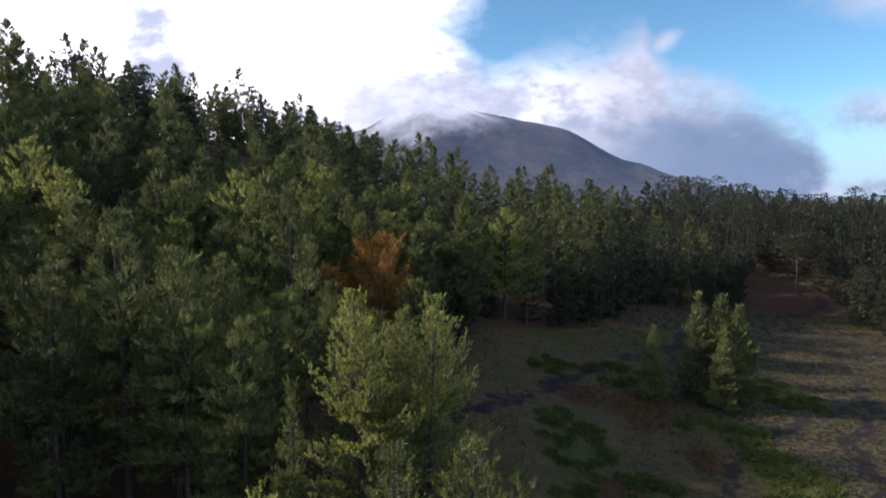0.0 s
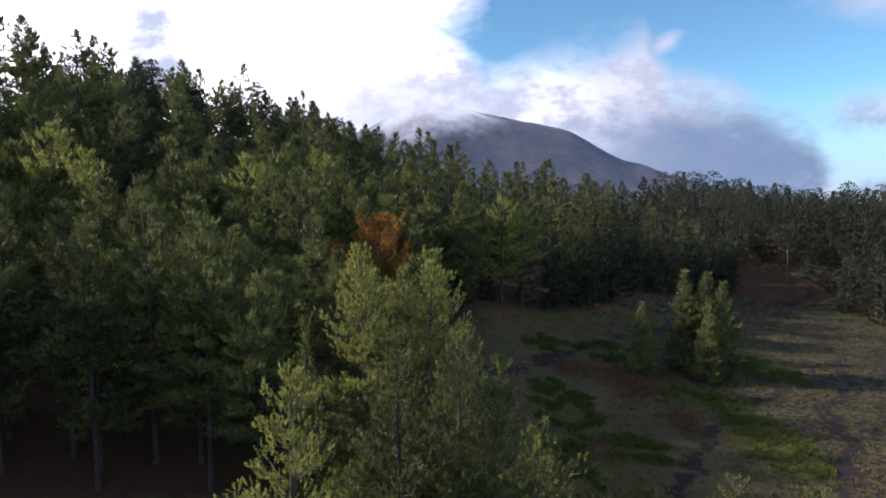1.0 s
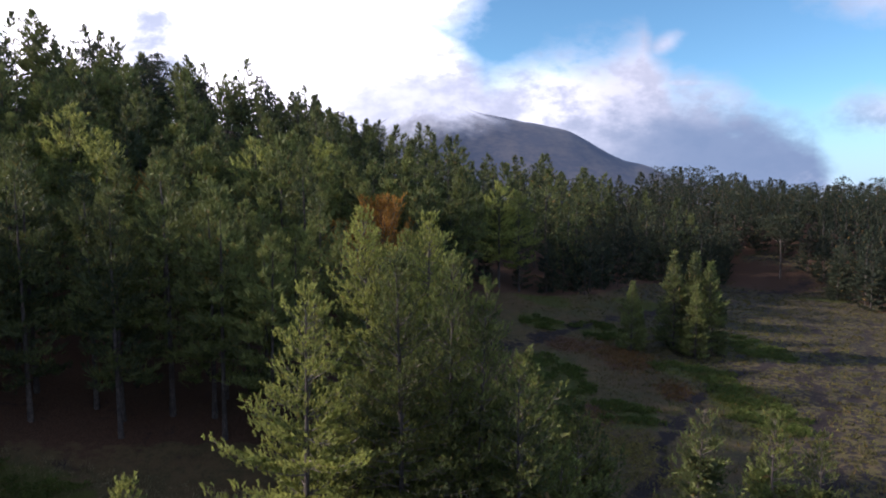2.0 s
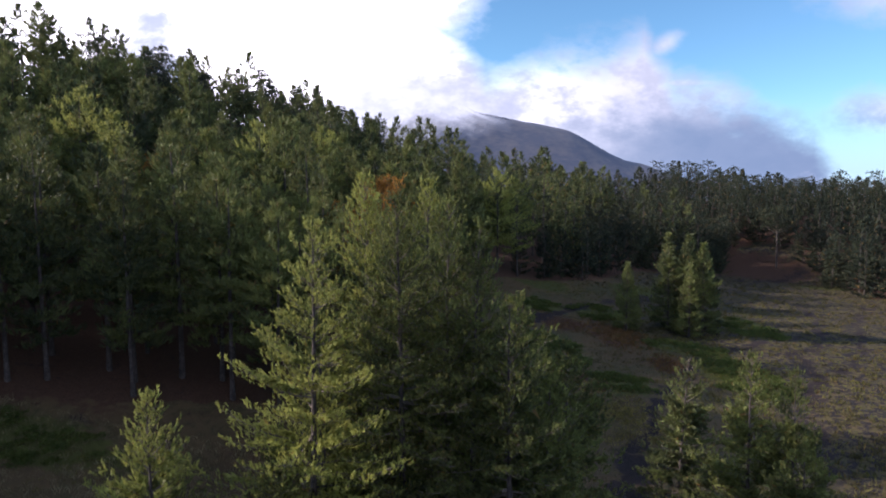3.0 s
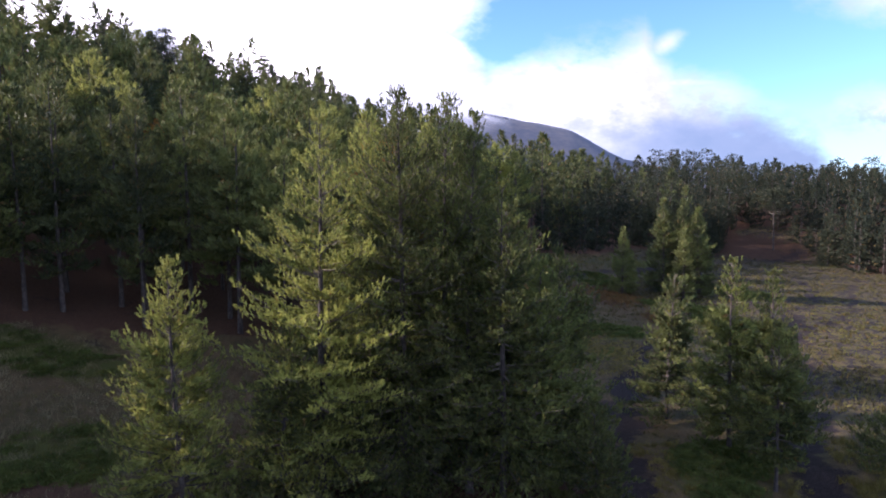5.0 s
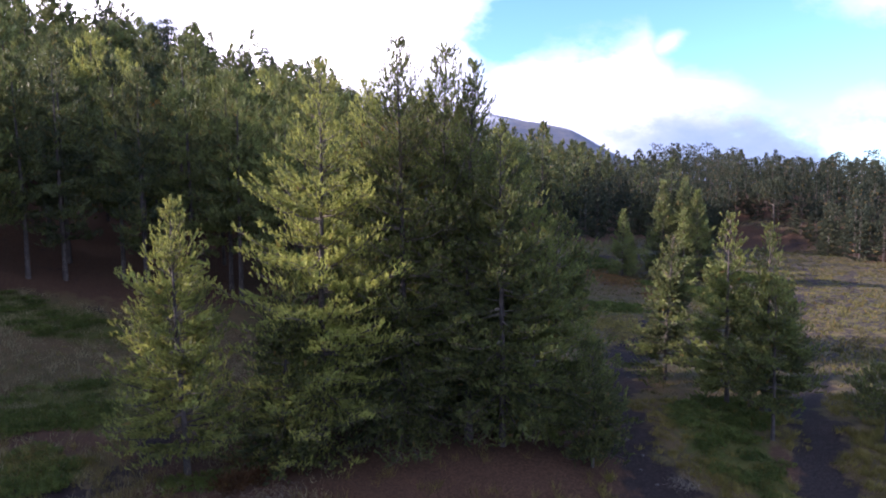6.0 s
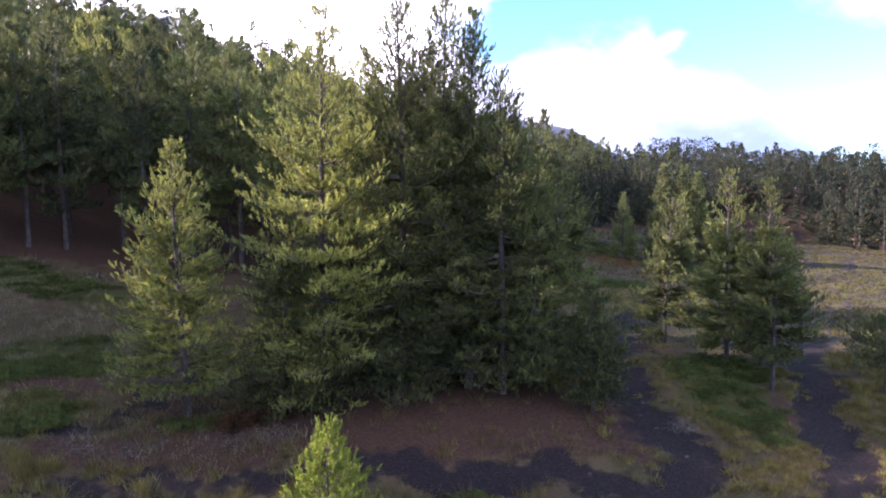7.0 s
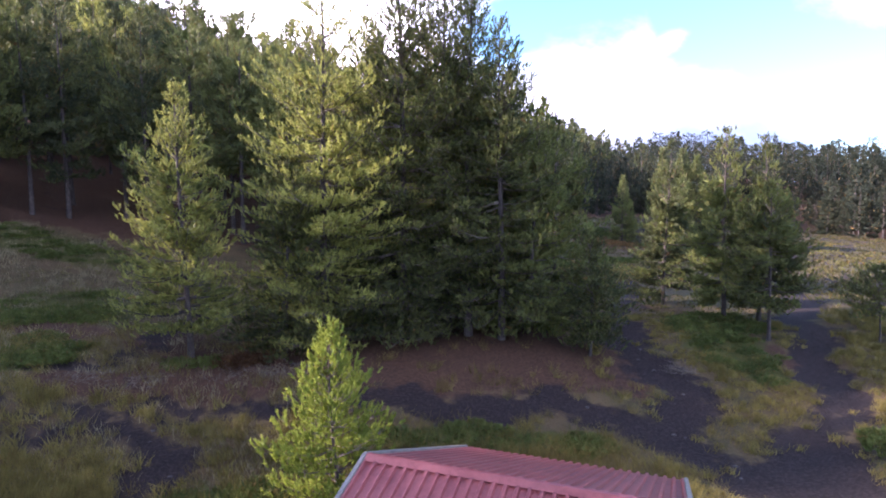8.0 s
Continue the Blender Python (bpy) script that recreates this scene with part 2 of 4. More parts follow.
def mesh_from(name, verts, faces, smooth=False):
    """verts: an array (n, 3); faces: an array (m, 3 or 4)."""
    verts, faces = np.asarray(verts, np.float32), np.asarray(faces, np.int32)
    m, k = faces.shape
    mesh = bpy.data.meshes.new(name)
    mesh.vertices.add(len(verts))
    mesh.vertices.foreach_set("co", verts.ravel())
    mesh.loops.add(m * k)
    mesh.loops.foreach_set("vertex_index", faces.ravel())
    mesh.polygons.add(m)
    mesh.polygons.foreach_set("loop_start", np.arange(0, m * k, k, dtype=np.int32))
    mesh.polygons.foreach_set("use_smooth", np.full(m, smooth))
    mesh.update(calc_edges=True)
    mesh.validate()
    return mesh


def smooth_step(a, b, x):
    t = np.clip((np.asarray(x, float) - a) / (b - a), 0, 1)
    return t * t * (3 - 2 * t)


def soft_plus(x, k):
    x = np.asarray(x, float) / k
    return k * (np.maximum(x, 0) + np.log1p(np.exp(-np.abs(x))))


def ground_z(x, y):
    """Height of the ground: a level meadow, a wooded hill to the left and behind, a low rise far off."""
    x, y = np.asarray(x, float), np.asarray(y, float)
    d = -0.75 * x + 0.5 * y
    h = 0.35 * soft_plus(d - 25, 7) + 0.12 * soft_plus(d - 80, 10) - 0.60 * soft_plus(d - 140, 7)
    h = h + (13 * smooth_step(150, 206, y) + 0.06 * soft_plus(y - 195, 12)) * smooth_step(56, 118, x)
    h = h - 2.2 * smooth_step(40, 100, x) * smooth_step(900, 300, y)
    h = h - 0.35 * soft_plus(y - 235 - 35 * smooth_step(40, 100, x), 12)
    h = np.maximum(h, -40 - 10 * np.tanh((40 + h) / -60))
    h = h - 1.4 * (1 - smooth_step(6, 17, y - 0.3 * (x - 5))) * smooth_step(-40, -10, x)
    h = h - 0.10 * soft_plus(y - 140, 10) * smooth_step(-75, -25, x) * smooth_step(60, 0, x)
    near = smooth_step(400, 150, np.hypot(x, y))
    h = h + near * (0.16 * np.sin(x * 0.31 + 1.3 * np.sin(y * 0.17)) + 0.14 * np.sin(y * 0.27 + 2.0 + np.sin(x * 0.21)))
    return h


def gz(x, y):
    return float(ground_z(x, y))


def tubes(lines, sides):
    """One mesh of tapered tubes. lines: lists of (point, radius)."""
    verts, faces, base = [], [], 0
    ring = np.arange(sides) * 2 * math.pi / sides
    cs, sn = np.cos(ring)[:, None], np.sin(ring)[:, None]
    for line in lines:
        pts = np.array([p for p, r in line])
        rad = [r for p, r in line]
        for i, p in enumerate(pts):
            d = pts[min(i + 1, len(pts) - 1)] - pts[max(i - 1, 0)]
            d = d / (np.linalg.norm(d) + 1e-9)
            a = np.cross(d, (0.31, 0.87, 0.2) if abs(d[2]) > 0.8 else (0, 0, 1.0))
            a /= np.linalg.norm(a)
            b = np.cross(d, a)
            verts.append(p + rad[i] * (cs * a + sn * b))
        for i in range(len(pts) - 1):
            for j in range(sides):
                k = (j + 1) % sides
                faces.append((base + i * sides + j, base + i * sides + k, base + (i + 1) * sides + k, base + (i + 1) * sides + j))
        base += len(pts) * sides
    return np.concatenate(verts), np.array(faces)


def shoots_mesh(rng, spots, axes, length, blades, blade, width, spread=0.75):
    """Needle shoots: blades set round each axis, as one array of triangles."""
    spots, axes = np.asarray(spots), np.asarray(axes)
    axes = axes / (np.linalg.norm(axes, axis=1, keepdims=True) + 1e-9)
    n = len(spots)
    size = rng.uniform(0.75, 1.25, (n, 1, 1))
    along = np.linspace(0.1, 1.0, blades)[None, :, None] * length * size
    root = spots[:, None, :] + axes[:, None, :] * along
    side = rng.normal(size=(n, blades, 3))
    side /= np.linalg.norm(side, axis=2, keepdims=True)
    way = axes[:, None, :] * 0.8 + side * spread
    way /= np.linalg.norm(way, axis=2, keepdims=True)
    wide = np.cross(way, rng.normal(size=(n, blades, 3)))
    wide /= np.linalg.norm(wide, axis=2, keepdims=True) + 1e-9
    verts = np.stack([root - wide * width * size, root + wide * width * size, root + way * blade * size], axis=2).reshape(-1, 3)
    return verts, np.arange(len(verts)).reshape(-1, 3)


def grow_pine(seed, height, crown_base, radius, power, whorls, arms, step, shoot, blades, blade, width, trunk_r, rise=(-10, 58), bare_top=0.0, cap=99999, limbs=0, spread=0.75, skirt=0.75, inner=0.10, core=0):
    """A pine: (trunk, limbs, twigs, crown) as arrays. power shapes the crown; limbs: how many of the lower branches stand by themselves."""
    rng = np.random.default_rng(seed)
    bend = rng.normal(size=2) * 0.012 * height

    def stem(s):
        return np.array([bend[0] * s * s + 0.15 * math.sin(3 * s + seed), bend[1] * s * s, height * s])

    trunk = [(stem(s) - np.array([0, 0, 0.5 if s == 0 else 0]), trunk_r * (1.3 if s == 0 else (1 - s) ** 0.8 + 0.03)) for s in np.linspace(0, 1, 12)]
    lines, fine, spots, axes = [], [], [], []
    up = np.array([0, 0, 1.0])
    for w in range(whorls):
        s0 = crown_base + (1 - crown_base) * (w + 0.5) / whorls
        rel = (s0 - crown_base) / (1 - crown_base)
        swell = rng.uniform(0.8, 1.1)
        for k in range(arms):
            s = min(0.985, s0 + rng.normal() * 0.012)
            az = rng.uniform(0, 2 * math.pi)
            shape = ((1 - rel) ** power if power > 0 else (1 - rel ** -power) ** 0.85) * (skirt + (1 - skirt) * min(1.0, rel * 4.5))
            reach = max(0.3, radius * shape * swell * rng.uniform(0.72, 1.12))
            el = radians(rise[0] + (rise[1] - rise[0]) * rel ** 1.4 + rng.normal() * 7)
            out = np.array([math.cos(az) * math.cos(el), math.sin(az) * math.cos(el), math.sin(el)])
            start = stem(s)
            pts = [start + out * reach * q + up * reach * (0.18 * q * q - 0.06 * math.sin(q * 3)) for q in (0, 0.25, 0.5, 0.75, 1.0)]
            thick = 0.012 * reach + 0.010
            lines.append([(p, max(0.006, thick * (1 - 0.85 * i / 4))) for i, p in enumerate(pts)])
            hold = rng.random() > bare_top * rel ** 3
            flatdir = np.cross(out, up)
            flatdir /= np.linalg.norm(flatdir) + 1e-9
            count = max(2, int(reach / step * 2.0))
            for j in range(count):
                q = inner + (1 - inner) * (j + rng.random()) / count
                i = min(3, int(q * 4))
                p = pts[i] + (pts[i + 1] - pts[i]) * (q * 4 - i)
                side = 1 if j % 2 else -1
                tw = out * 0.75 + flatdir * side * rng.uniform(0.4, 1.1) + up * rng.uniform(-0.15, 0.35)
                tw /= np.linalg.norm(tw)
                tl = (0.40 * reach * (1 - q) + 0.3) * rng.uniform(0.6, 1.2)
                if step < 0.6 and rng.random() < 0.35:
                    fine.append([(p, 0.014), (p + tw * tl, 0.006)])
                m = max(1, int(tl / step))
                if hold:
                    for e in range(m + 1):
                        f = (e + rng.random() * 0.8) / (m + 0.5)
                        spots.append(p + tw * tl * f + rng.normal(size=3) * 0.06)
                        axes.append(tw * 0.6 + up * rng.uniform(0.4, 1.3) + rng.normal(size=3) * 0.2)
            if hold:
                spots.append(pts[-1])
                axes.append(out * 0.5 + up)
    spots, axes = np.array(spots), np.array(axes)
    if len(spots) > cap:
        keep = rng.choice(len(spots), cap, replace=False)
        spots, axes = spots[keep], axes[keep]
    crown = shoots_mesh(rng, spots, axes, shoot, blades, blade, width, spread)
    if core:
        # blades near the stem, hanging along the branches, added to block light inside
        pick = rng.integers(0, int(len(lines) * 0.68), core)
        q = rng.uniform(0.12, 0.62, core)[:, None]
        ends = np.array([[lines[i][0][0], lines[i][-1][0]] for i in pick])
        hang = ends[:, 1] - ends[:, 0] + np.array([0, 0, -0.5]) + rng.normal(size=(core, 3)) * 0.5
        more = shoots_mesh(rng, ends[:, 0] * (1 - q) + ends[:, 1] * q, hang, 0.3, 2, 1.6 * blade if step > 0.6 else 0.42, 0.15 if step > 0.6 else 0.08, 0.5)
        crown = np.concatenate([crown[0], more[0]]), np.concatenate([crown[1], more[1] + len(crown[0])])
    return tubes([trunk], 8 if step < 0.6 else 5), [tubes([line], 4) for line in lines[:limbs]], tubes(lines[limbs:] + fine, 3), crown


def two_in_one(name, leaves, twigs, mat_leaf, mat_twig):
    """The crown's needles and its fine twigs as one mesh with two materials."""
    (va, fa), (vb, fb) = leaves, twigs
    fb = np.concatenate([fb[:, [0, 1, 2]], fb[:, [0, 2, 3]]])
    mesh = mesh_from(name, np.concatenate([va, vb]), np.concatenate([fa, fb + len(va)]))
    mesh.materials.append(mat_leaf)
    mesh.materials.append(mat_twig)
    mesh.polygons.foreach_set("material_index", np.concatenate([np.zeros(len(fa)), np.ones(len(fb))]).astype(np.int32))
    return mesh


def tree_thing(name, arrays, leaves, label, category, bark=None, group="", twigs=True):
    """A tree of its own: an empty at its foot with trunk, limbs and crown."""
    root = new(name)
    trunk, limbs, fine, crown = arrays
    part("trunk", mesh_from("trunk", *trunk, smooth=True), bark or BARK, root)
    for limb in limbs:
        part("limb", mesh_from("limb", *limb, smooth=True), bark or BARK, root)
    if twigs:
        part("crown", two_in_one("crown", crown, fine, leaves, TWIG), leaves, root)
    else:
        part("crown", mesh_from("crown", *crown), leaves, root)
    return tagged(root, label, category, group)


def stand(root, x, y, turn=0.0, scale=1.0, sink=0.0, tall=1.0):
    root.matrix_basis = pose(x, y, gz(x, y) - sink, 0, 0, turn) @ Matrix.Diagonal((scale, scale, scale * tall, 1))
    return root


def copy_stand(root, x, y, turn, scale, tall=1.0, label=""):
    ob = copy_thing(root, Matrix.Identity(4))
    stand(ob, x, y, turn, scale, 0.0, tall)
    return tagged(ob, label) if label else ob


# ---- the ground ----
PATHS = [  # (half width, points) of the black sand tracks
    (1.0, [(-26, 3), (-14, 6.6), (-8.8, 8.2), (-3.5, 9.3), (1.1, 9.8), (5.8, 9.9), (8.1, 9.5), (9.9, 8.2), (10.8, 6), (12, 3), (14, -2), (17, -16)]),
    (1.25, [(10.3, 10), (11.7, 12.8), (11.2, 15), (10.6, 17.6), (11.6, 24.2), (14, 31), (16, 37)]),
    (1.5, [(-15, 6.6), (-11, 6.8), (-9.4, 5.2), (-8.7, 2.5)]),
    (1.8, [(11.3, 5.2), (12.6, 2.2), (15, -4)]),
    (0.7, [(16, 37), (21.8, 47.8), (26.3, 55.1), (32.9, 63.5), (40.1, 71.1), (46, 74.5), (54.4, 79.7)]),
    (1.1, [(12.3, 3.6), (14.2, 5.9), (16.3, 8.8), (18.4, 12.3), (20, 15.3), (21.2, 18.8), (23.3, 23.3), (27, 30)]),
    (0.9, [(27, 30), (36.9, 48.5), (44.3, 59.5), (47.1, 68), (55, 75)]),
    (1.1, [(2, 67), (7.5, 74.1), (13.4, 80), (22.8, 90.3), (32.1, 99.3), (42, 108), (48, 118)]),
    (1.6, [(66, 142), (76, 147), (88, 150), (98, 158), (106, 166)]),
    (1.0, [(-17, 11), (-13.5, 13.5), (-13, 17)]),
    (0.7, [(55, 75), (65.4, 93.6), (72.8, 111.3), (74, 136)]),
    (0.6, [(48, 60), (60, 74), (74, 96), (92, 120)]),
]
GREENS = [  # (x, y, radius x, radius y) of green turf
    (16.0, 18.0, 2.5, 4.6), (17.2, 22.0, 3.0, 2.6), (2.5, 7.2, 4.5, 1.1), (-20, 19, 4, 4), (-17.8, 11.8, 2.6, 2.4), (-11, 12.8, 1.5, 1.0), (-31, 30, 10, 3), (33.5, 71, 5, 5), (49.5, 85, 4.5, 8),
    (26.3, 89, 5, 4.5), (19, 104, 6.5, 5), (16.5, 89, 4.5, 3.5), (14.5, 66, 4, 9), (19.5, 55, 3.5, 5), (13, 53, 3.5, 4), (95.5, 141, 7, 5), (40, 112, 6, 5), (35, 57.5, 4.2, 8.5), (-5, 1.5, 3, 3), (19, 3, 4, 6),
]
LITTERS = [  # (x, y, radius x, radius y) of brown needle litter and dry bracken
    (-2, 14, 11, 4.6), (-9, 12, 4, 4), (-13.5, 9.6, 3.5, 1.2), (-12.6, 15, 2.5, 2), (-19, 15, 4, 1.2), (5, 15, 6, 4), (-34, 40, 12, 6), (25.5, 76, 4.5, 7), (19, 80, 4, 4), (28.1, 62.5, 2.2, 3.5), (90, 166, 18, 15), (16.8, 55, 2.2, 3.4),
    (18.4, 15.4, 0.8, 3), (9.3, 16, 1.2, 5),
]
FOREST_EDGE = [(-46, -60), (-44, -10), (-40, 24), (-31, 36), (-15, 40), (-6, 48), (-1, 78), (6, 98), (29, 112), (45, 132), (64, 147), (74, 152), (83, 164), (87, 174), (100, 187), (112, 174), (108, 152), (101, 138), (99, 126), (108, 112), (130, 100), (330, 60)]


def line_distance(x, y, pts):
    best = np.full(np.shape(x), 1e9)
    for (ax, ay), (bx, by) in zip(pts, pts[1:]):
        dx, dy = bx - ax, by - ay
        t = np.clip(((x - ax) * dx + (y - ay) * dy) / (dx * dx + dy * dy), 0, 1)
        best = np.minimum(best, np.hypot(x - ax - t * dx, y - ay - t * dy))
    return best


def in_forest(x, y):
    """True beyond the forest edge (to its left and behind it)."""
    poly = FOREST_EDGE + [(330, 900), (-900, 900), (-900, -60)]
    inside = np.zeros(np.shape(x), bool)
    for (ax, ay), (bx, by) in zip(poly, poly[1:] + poly[:1]):
        cross = ((ay > y) != (by > y)) & (x < (bx - ax) * (y - ay) / ((by - ay) or 1e-9) + ax)
        inside ^= cross
    return inside


def blobs(x, y, shapes):
    best = np.zeros(np.shape(x))
    for cx, cy, rx, ry in shapes:
        best = np.maximum(best, smooth_step(1.5, 0.4, np.hypot((x - cx) / rx, (y - cy) / ry)))
    return best


def covers(x, y):
    """Shares of sand, litter and green turf on the ground."""
    sand = np.zeros(np.shape(x))
    wx = x + 0.55 * np.sin(y * 0.83 + 1.1) + 0.35 * np.sin(y * 1.9 + x * 0.7)
    wy = y + 0.50 * np.sin(x * 0.77 + 0.4) + 0.35 * np.sin(x * 2.1 - y * 0.6)
    for half, pts in PATHS:
        sand = np.maximum(sand, smooth_step(half * 1.9, half * 0.35, line_distance(wx, wy, pts)))
    sand = np.clip(sand - 0.6 * smooth_step(1, -7, x) * (0.5 + 0.5 * np.sin(x * 1.3 + np.sin(y * 0.9)) * np.sin(y * 1.9 + x * 0.4)), 0, 1)
    far = smooth_step(30, 45, y)
    sand = sand * (1 - far * (0.05 + 0.35 * (0.5 + 0.5 * np.sin(x * 1.1 + 1.7 * np.sin(y * 0.9)) * np.sin(y * 1.2 + 1.3 * np.sin(x * 0.7)))))
    wood = in_forest(x, y).astype(float)
    litter = np.maximum(blobs(x, y, LITTERS), wood * smooth_step(600, 250, y) * 0.9)
    green = blobs(x, y, GREENS)
    # the open field: tussocks with bare sand between
    field = smooth_step(18, 30, x - 0.1 * y) * (1 - wood)
    return sand * (1 - 0.2 * wood), litter, green, field


def axis_steps(lo, hi, fine_lo, fine_hi, fine, growth):
    mid = list(np.arange(fine_lo, fine_hi + fine, fine))
    step, v = fine, mid[-1]
    while v < hi:
        step *= growth
        v += step
        mid.append(v)
    step, v = fine, mid[0]
    while v > lo:
        step *= growth
        v -= step
        mid.insert(0, v)
    return np.array(mid)


def build_ground():
    xs = axis_steps(-4800, 4800, -24, 58, 0.6, 1.09)
    ys = axis_steps(-1500, 4800, -10, 112, 0.7, 1.055)
    gx, gy = np.meshgrid(xs, ys)
    h = ground_z(gx, gy)
    sand, litter, green, field = covers(gx, gy)
    h = h - 0.10 * sand
    verts = np.stack([gx, gy, h], axis=2).reshape(-1, 3)
    w = len(xs)
    i = (np.arange(len(ys) - 1)[:, None] * w + np.arange(w - 1)[None, :]).ravel()
    mesh = mesh_from("ground", verts, np.stack([i, i + 1, i + w + 1, i + w], axis=1), True)
    layer = mesh.attributes.new("cover", "FLOAT_COLOR", "POINT")
    layer.data.foreach_set("color", np.stack([sand, litter, green, field], axis=2).astype(np.float32).ravel())
    ob = part("ground", mesh, GROUND)
    return tagged(ob, "mountain meadow of dry grass, green turf and black lava sand", "ground", "", "structure")


build_ground()


def build_mountain():
    """The volcano's flank far behind the woods, its top lost in cloud."""
    mat, n = material("far_mountain")
    where = n.add("ShaderNodeNewGeometry").outputs["Position"]
    z = n.add("ShaderNodeSeparateXYZ", None, Vector=where).outputs[2]
    spot = n.noise(where, 0.006, 8.0, 0.65)
    streak = n.noise(n.add("ShaderNodeVectorMath", {"operation": "MULTIPLY"}, i0=where, i1=(1.0, 1.0, 3.0)).outputs[0], 0.02, 6.0, 0.6)
    col = n.mix(n.ramp(n.math("ADD", n.math("MULTIPLY", spot, 0.6), n.math("MULTIPLY", streak, 0.4)), 0.4, 0.62), rgb(0.030, 0.032, 0.042), rgb(0.072, 0.062, 0.056))
    sh = n.add("ShaderNodeBsdfPrincipled", None, Base_Color=col, Roughness=1.0)
    # bluish glow added over the rock in place of distance haze
    haze_glow = n.add("ShaderNodeEmission", None, Color=rgb(0.22, 0.32, 0.56), Strength=0.10)
    lit = n.add("ShaderNodeAddShader", None, i0=sh.outputs[0], i1=haze_glow.outputs[0])
    across = n.add("ShaderNodeSeparateXYZ", None, Vector=where).outputs[0]
    hang = n.math("ADD", n.math("SUBTRACT", z, n.ramp(across, -300.0, 700.0, -50.0, 130.0)), n.math("MULTIPLY", n.math("SUBTRACT", n.noise(where, 0.0032, 6.0, 0.6), 0.5), 420.0))
    # mist: the top fades to clear, so the sky's cloud shows there
    mist = n.ramp(hang, 640.0, 380.0)
    clear = n.add("ShaderNodeBsdfTransparent")
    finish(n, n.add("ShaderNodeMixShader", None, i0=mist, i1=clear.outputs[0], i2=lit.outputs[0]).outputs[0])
    xs, ys = np.linspace(-2600, 2600, 130), np.linspace(3300, 4600, 40)
    gx, gy = np.meshgrid(xs, ys)
    crest = np.interp(xs, [-2600, -1200, -560, -170, -15, 220, 450, 840, 1036, 1234, 1470, 1630, 1800, 2100, 2600], [300, 380, 470, 720, 725, 605, 560, 480, 383, 280, 202, 158, 112, 30, -40])
    rough = np.array([[noise.fractal(Vector((x * 0.004, y * 0.004, 2.0)), 0.9, 2.1, 6) for x in xs] for y in ys])
    rise = smooth_step(0, 0.72, (gy - 3300) / 1300)
    h = -40 + (crest[None, :] + 40) * rise * (gy / 4236) + rough * 18 * rise
    verts = np.stack([gx, gy, h], axis=2).reshape(-1, 3)
    i = (np.arange(39)[:, None] * 130 + np.arange(129)[None, :]).ravel()
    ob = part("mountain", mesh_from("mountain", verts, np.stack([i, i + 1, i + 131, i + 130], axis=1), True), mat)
    tagged(ob, "bare volcanic mountain flank far off, its summit in cloud", "mountain", "", "structure")


build_mountain()


# ---- the hut ----
def box_mesh(name, size, centre=(0, 0, 0), bevel=0.0):
    bm = bmesh.new()
    bmesh.ops.create_cube(bm, size=1.0, matrix=Matrix.Translation(centre) @ Matrix.Diagonal((*size, 1)))
    if bevel:
        bmesh.ops.bevel(bm, geom=bm.edges[:], offset=bevel, segments=2, affect="EDGES")
    mesh = bpy.data.meshes.new(name)
    bm.to_mesh(mesh)
    bm.free()
    return mesh


def sheet_mesh(length, run, rise, pitch):
    """A ribbed roof sheet: ridge along x at y = 0, z = 0, falling to y = run, z = -rise."""
    slope = math.hypot(run, rise)
    prof, x = [], 0.0
    while x < length - 0.01:
        for dx, h in ((0.0, 0.0), (0.52, 0.0), (0.62, 0.048), (0.90, 0.048)):
            prof.append((min(length, x + dx * pitch), h))
        x += pitch
    prof.append((length, 0.0))
    verts, faces = [], []
    for q in (0.0, 1.0):
        for px, h in prof:
            verts.append((px, run * q + h * rise / slope, -rise * q + h * run / slope))
    k = len(prof)
    bot = [(x0, y0, z0 - 0.012) for x0, y0, z0 in verts]
    for i in range(k - 1):
        faces.append((i, i + k, i + k + 1, i + 1))
        faces.append((2 * k + i, 2 * k + i + 1, 3 * k + i + 1, 3 * k + i))
        faces.append((k + i, 3 * k + i, 3 * k + i + 1, k + i + 1))
    return mesh_from("roof_sheet", verts + bot, faces)


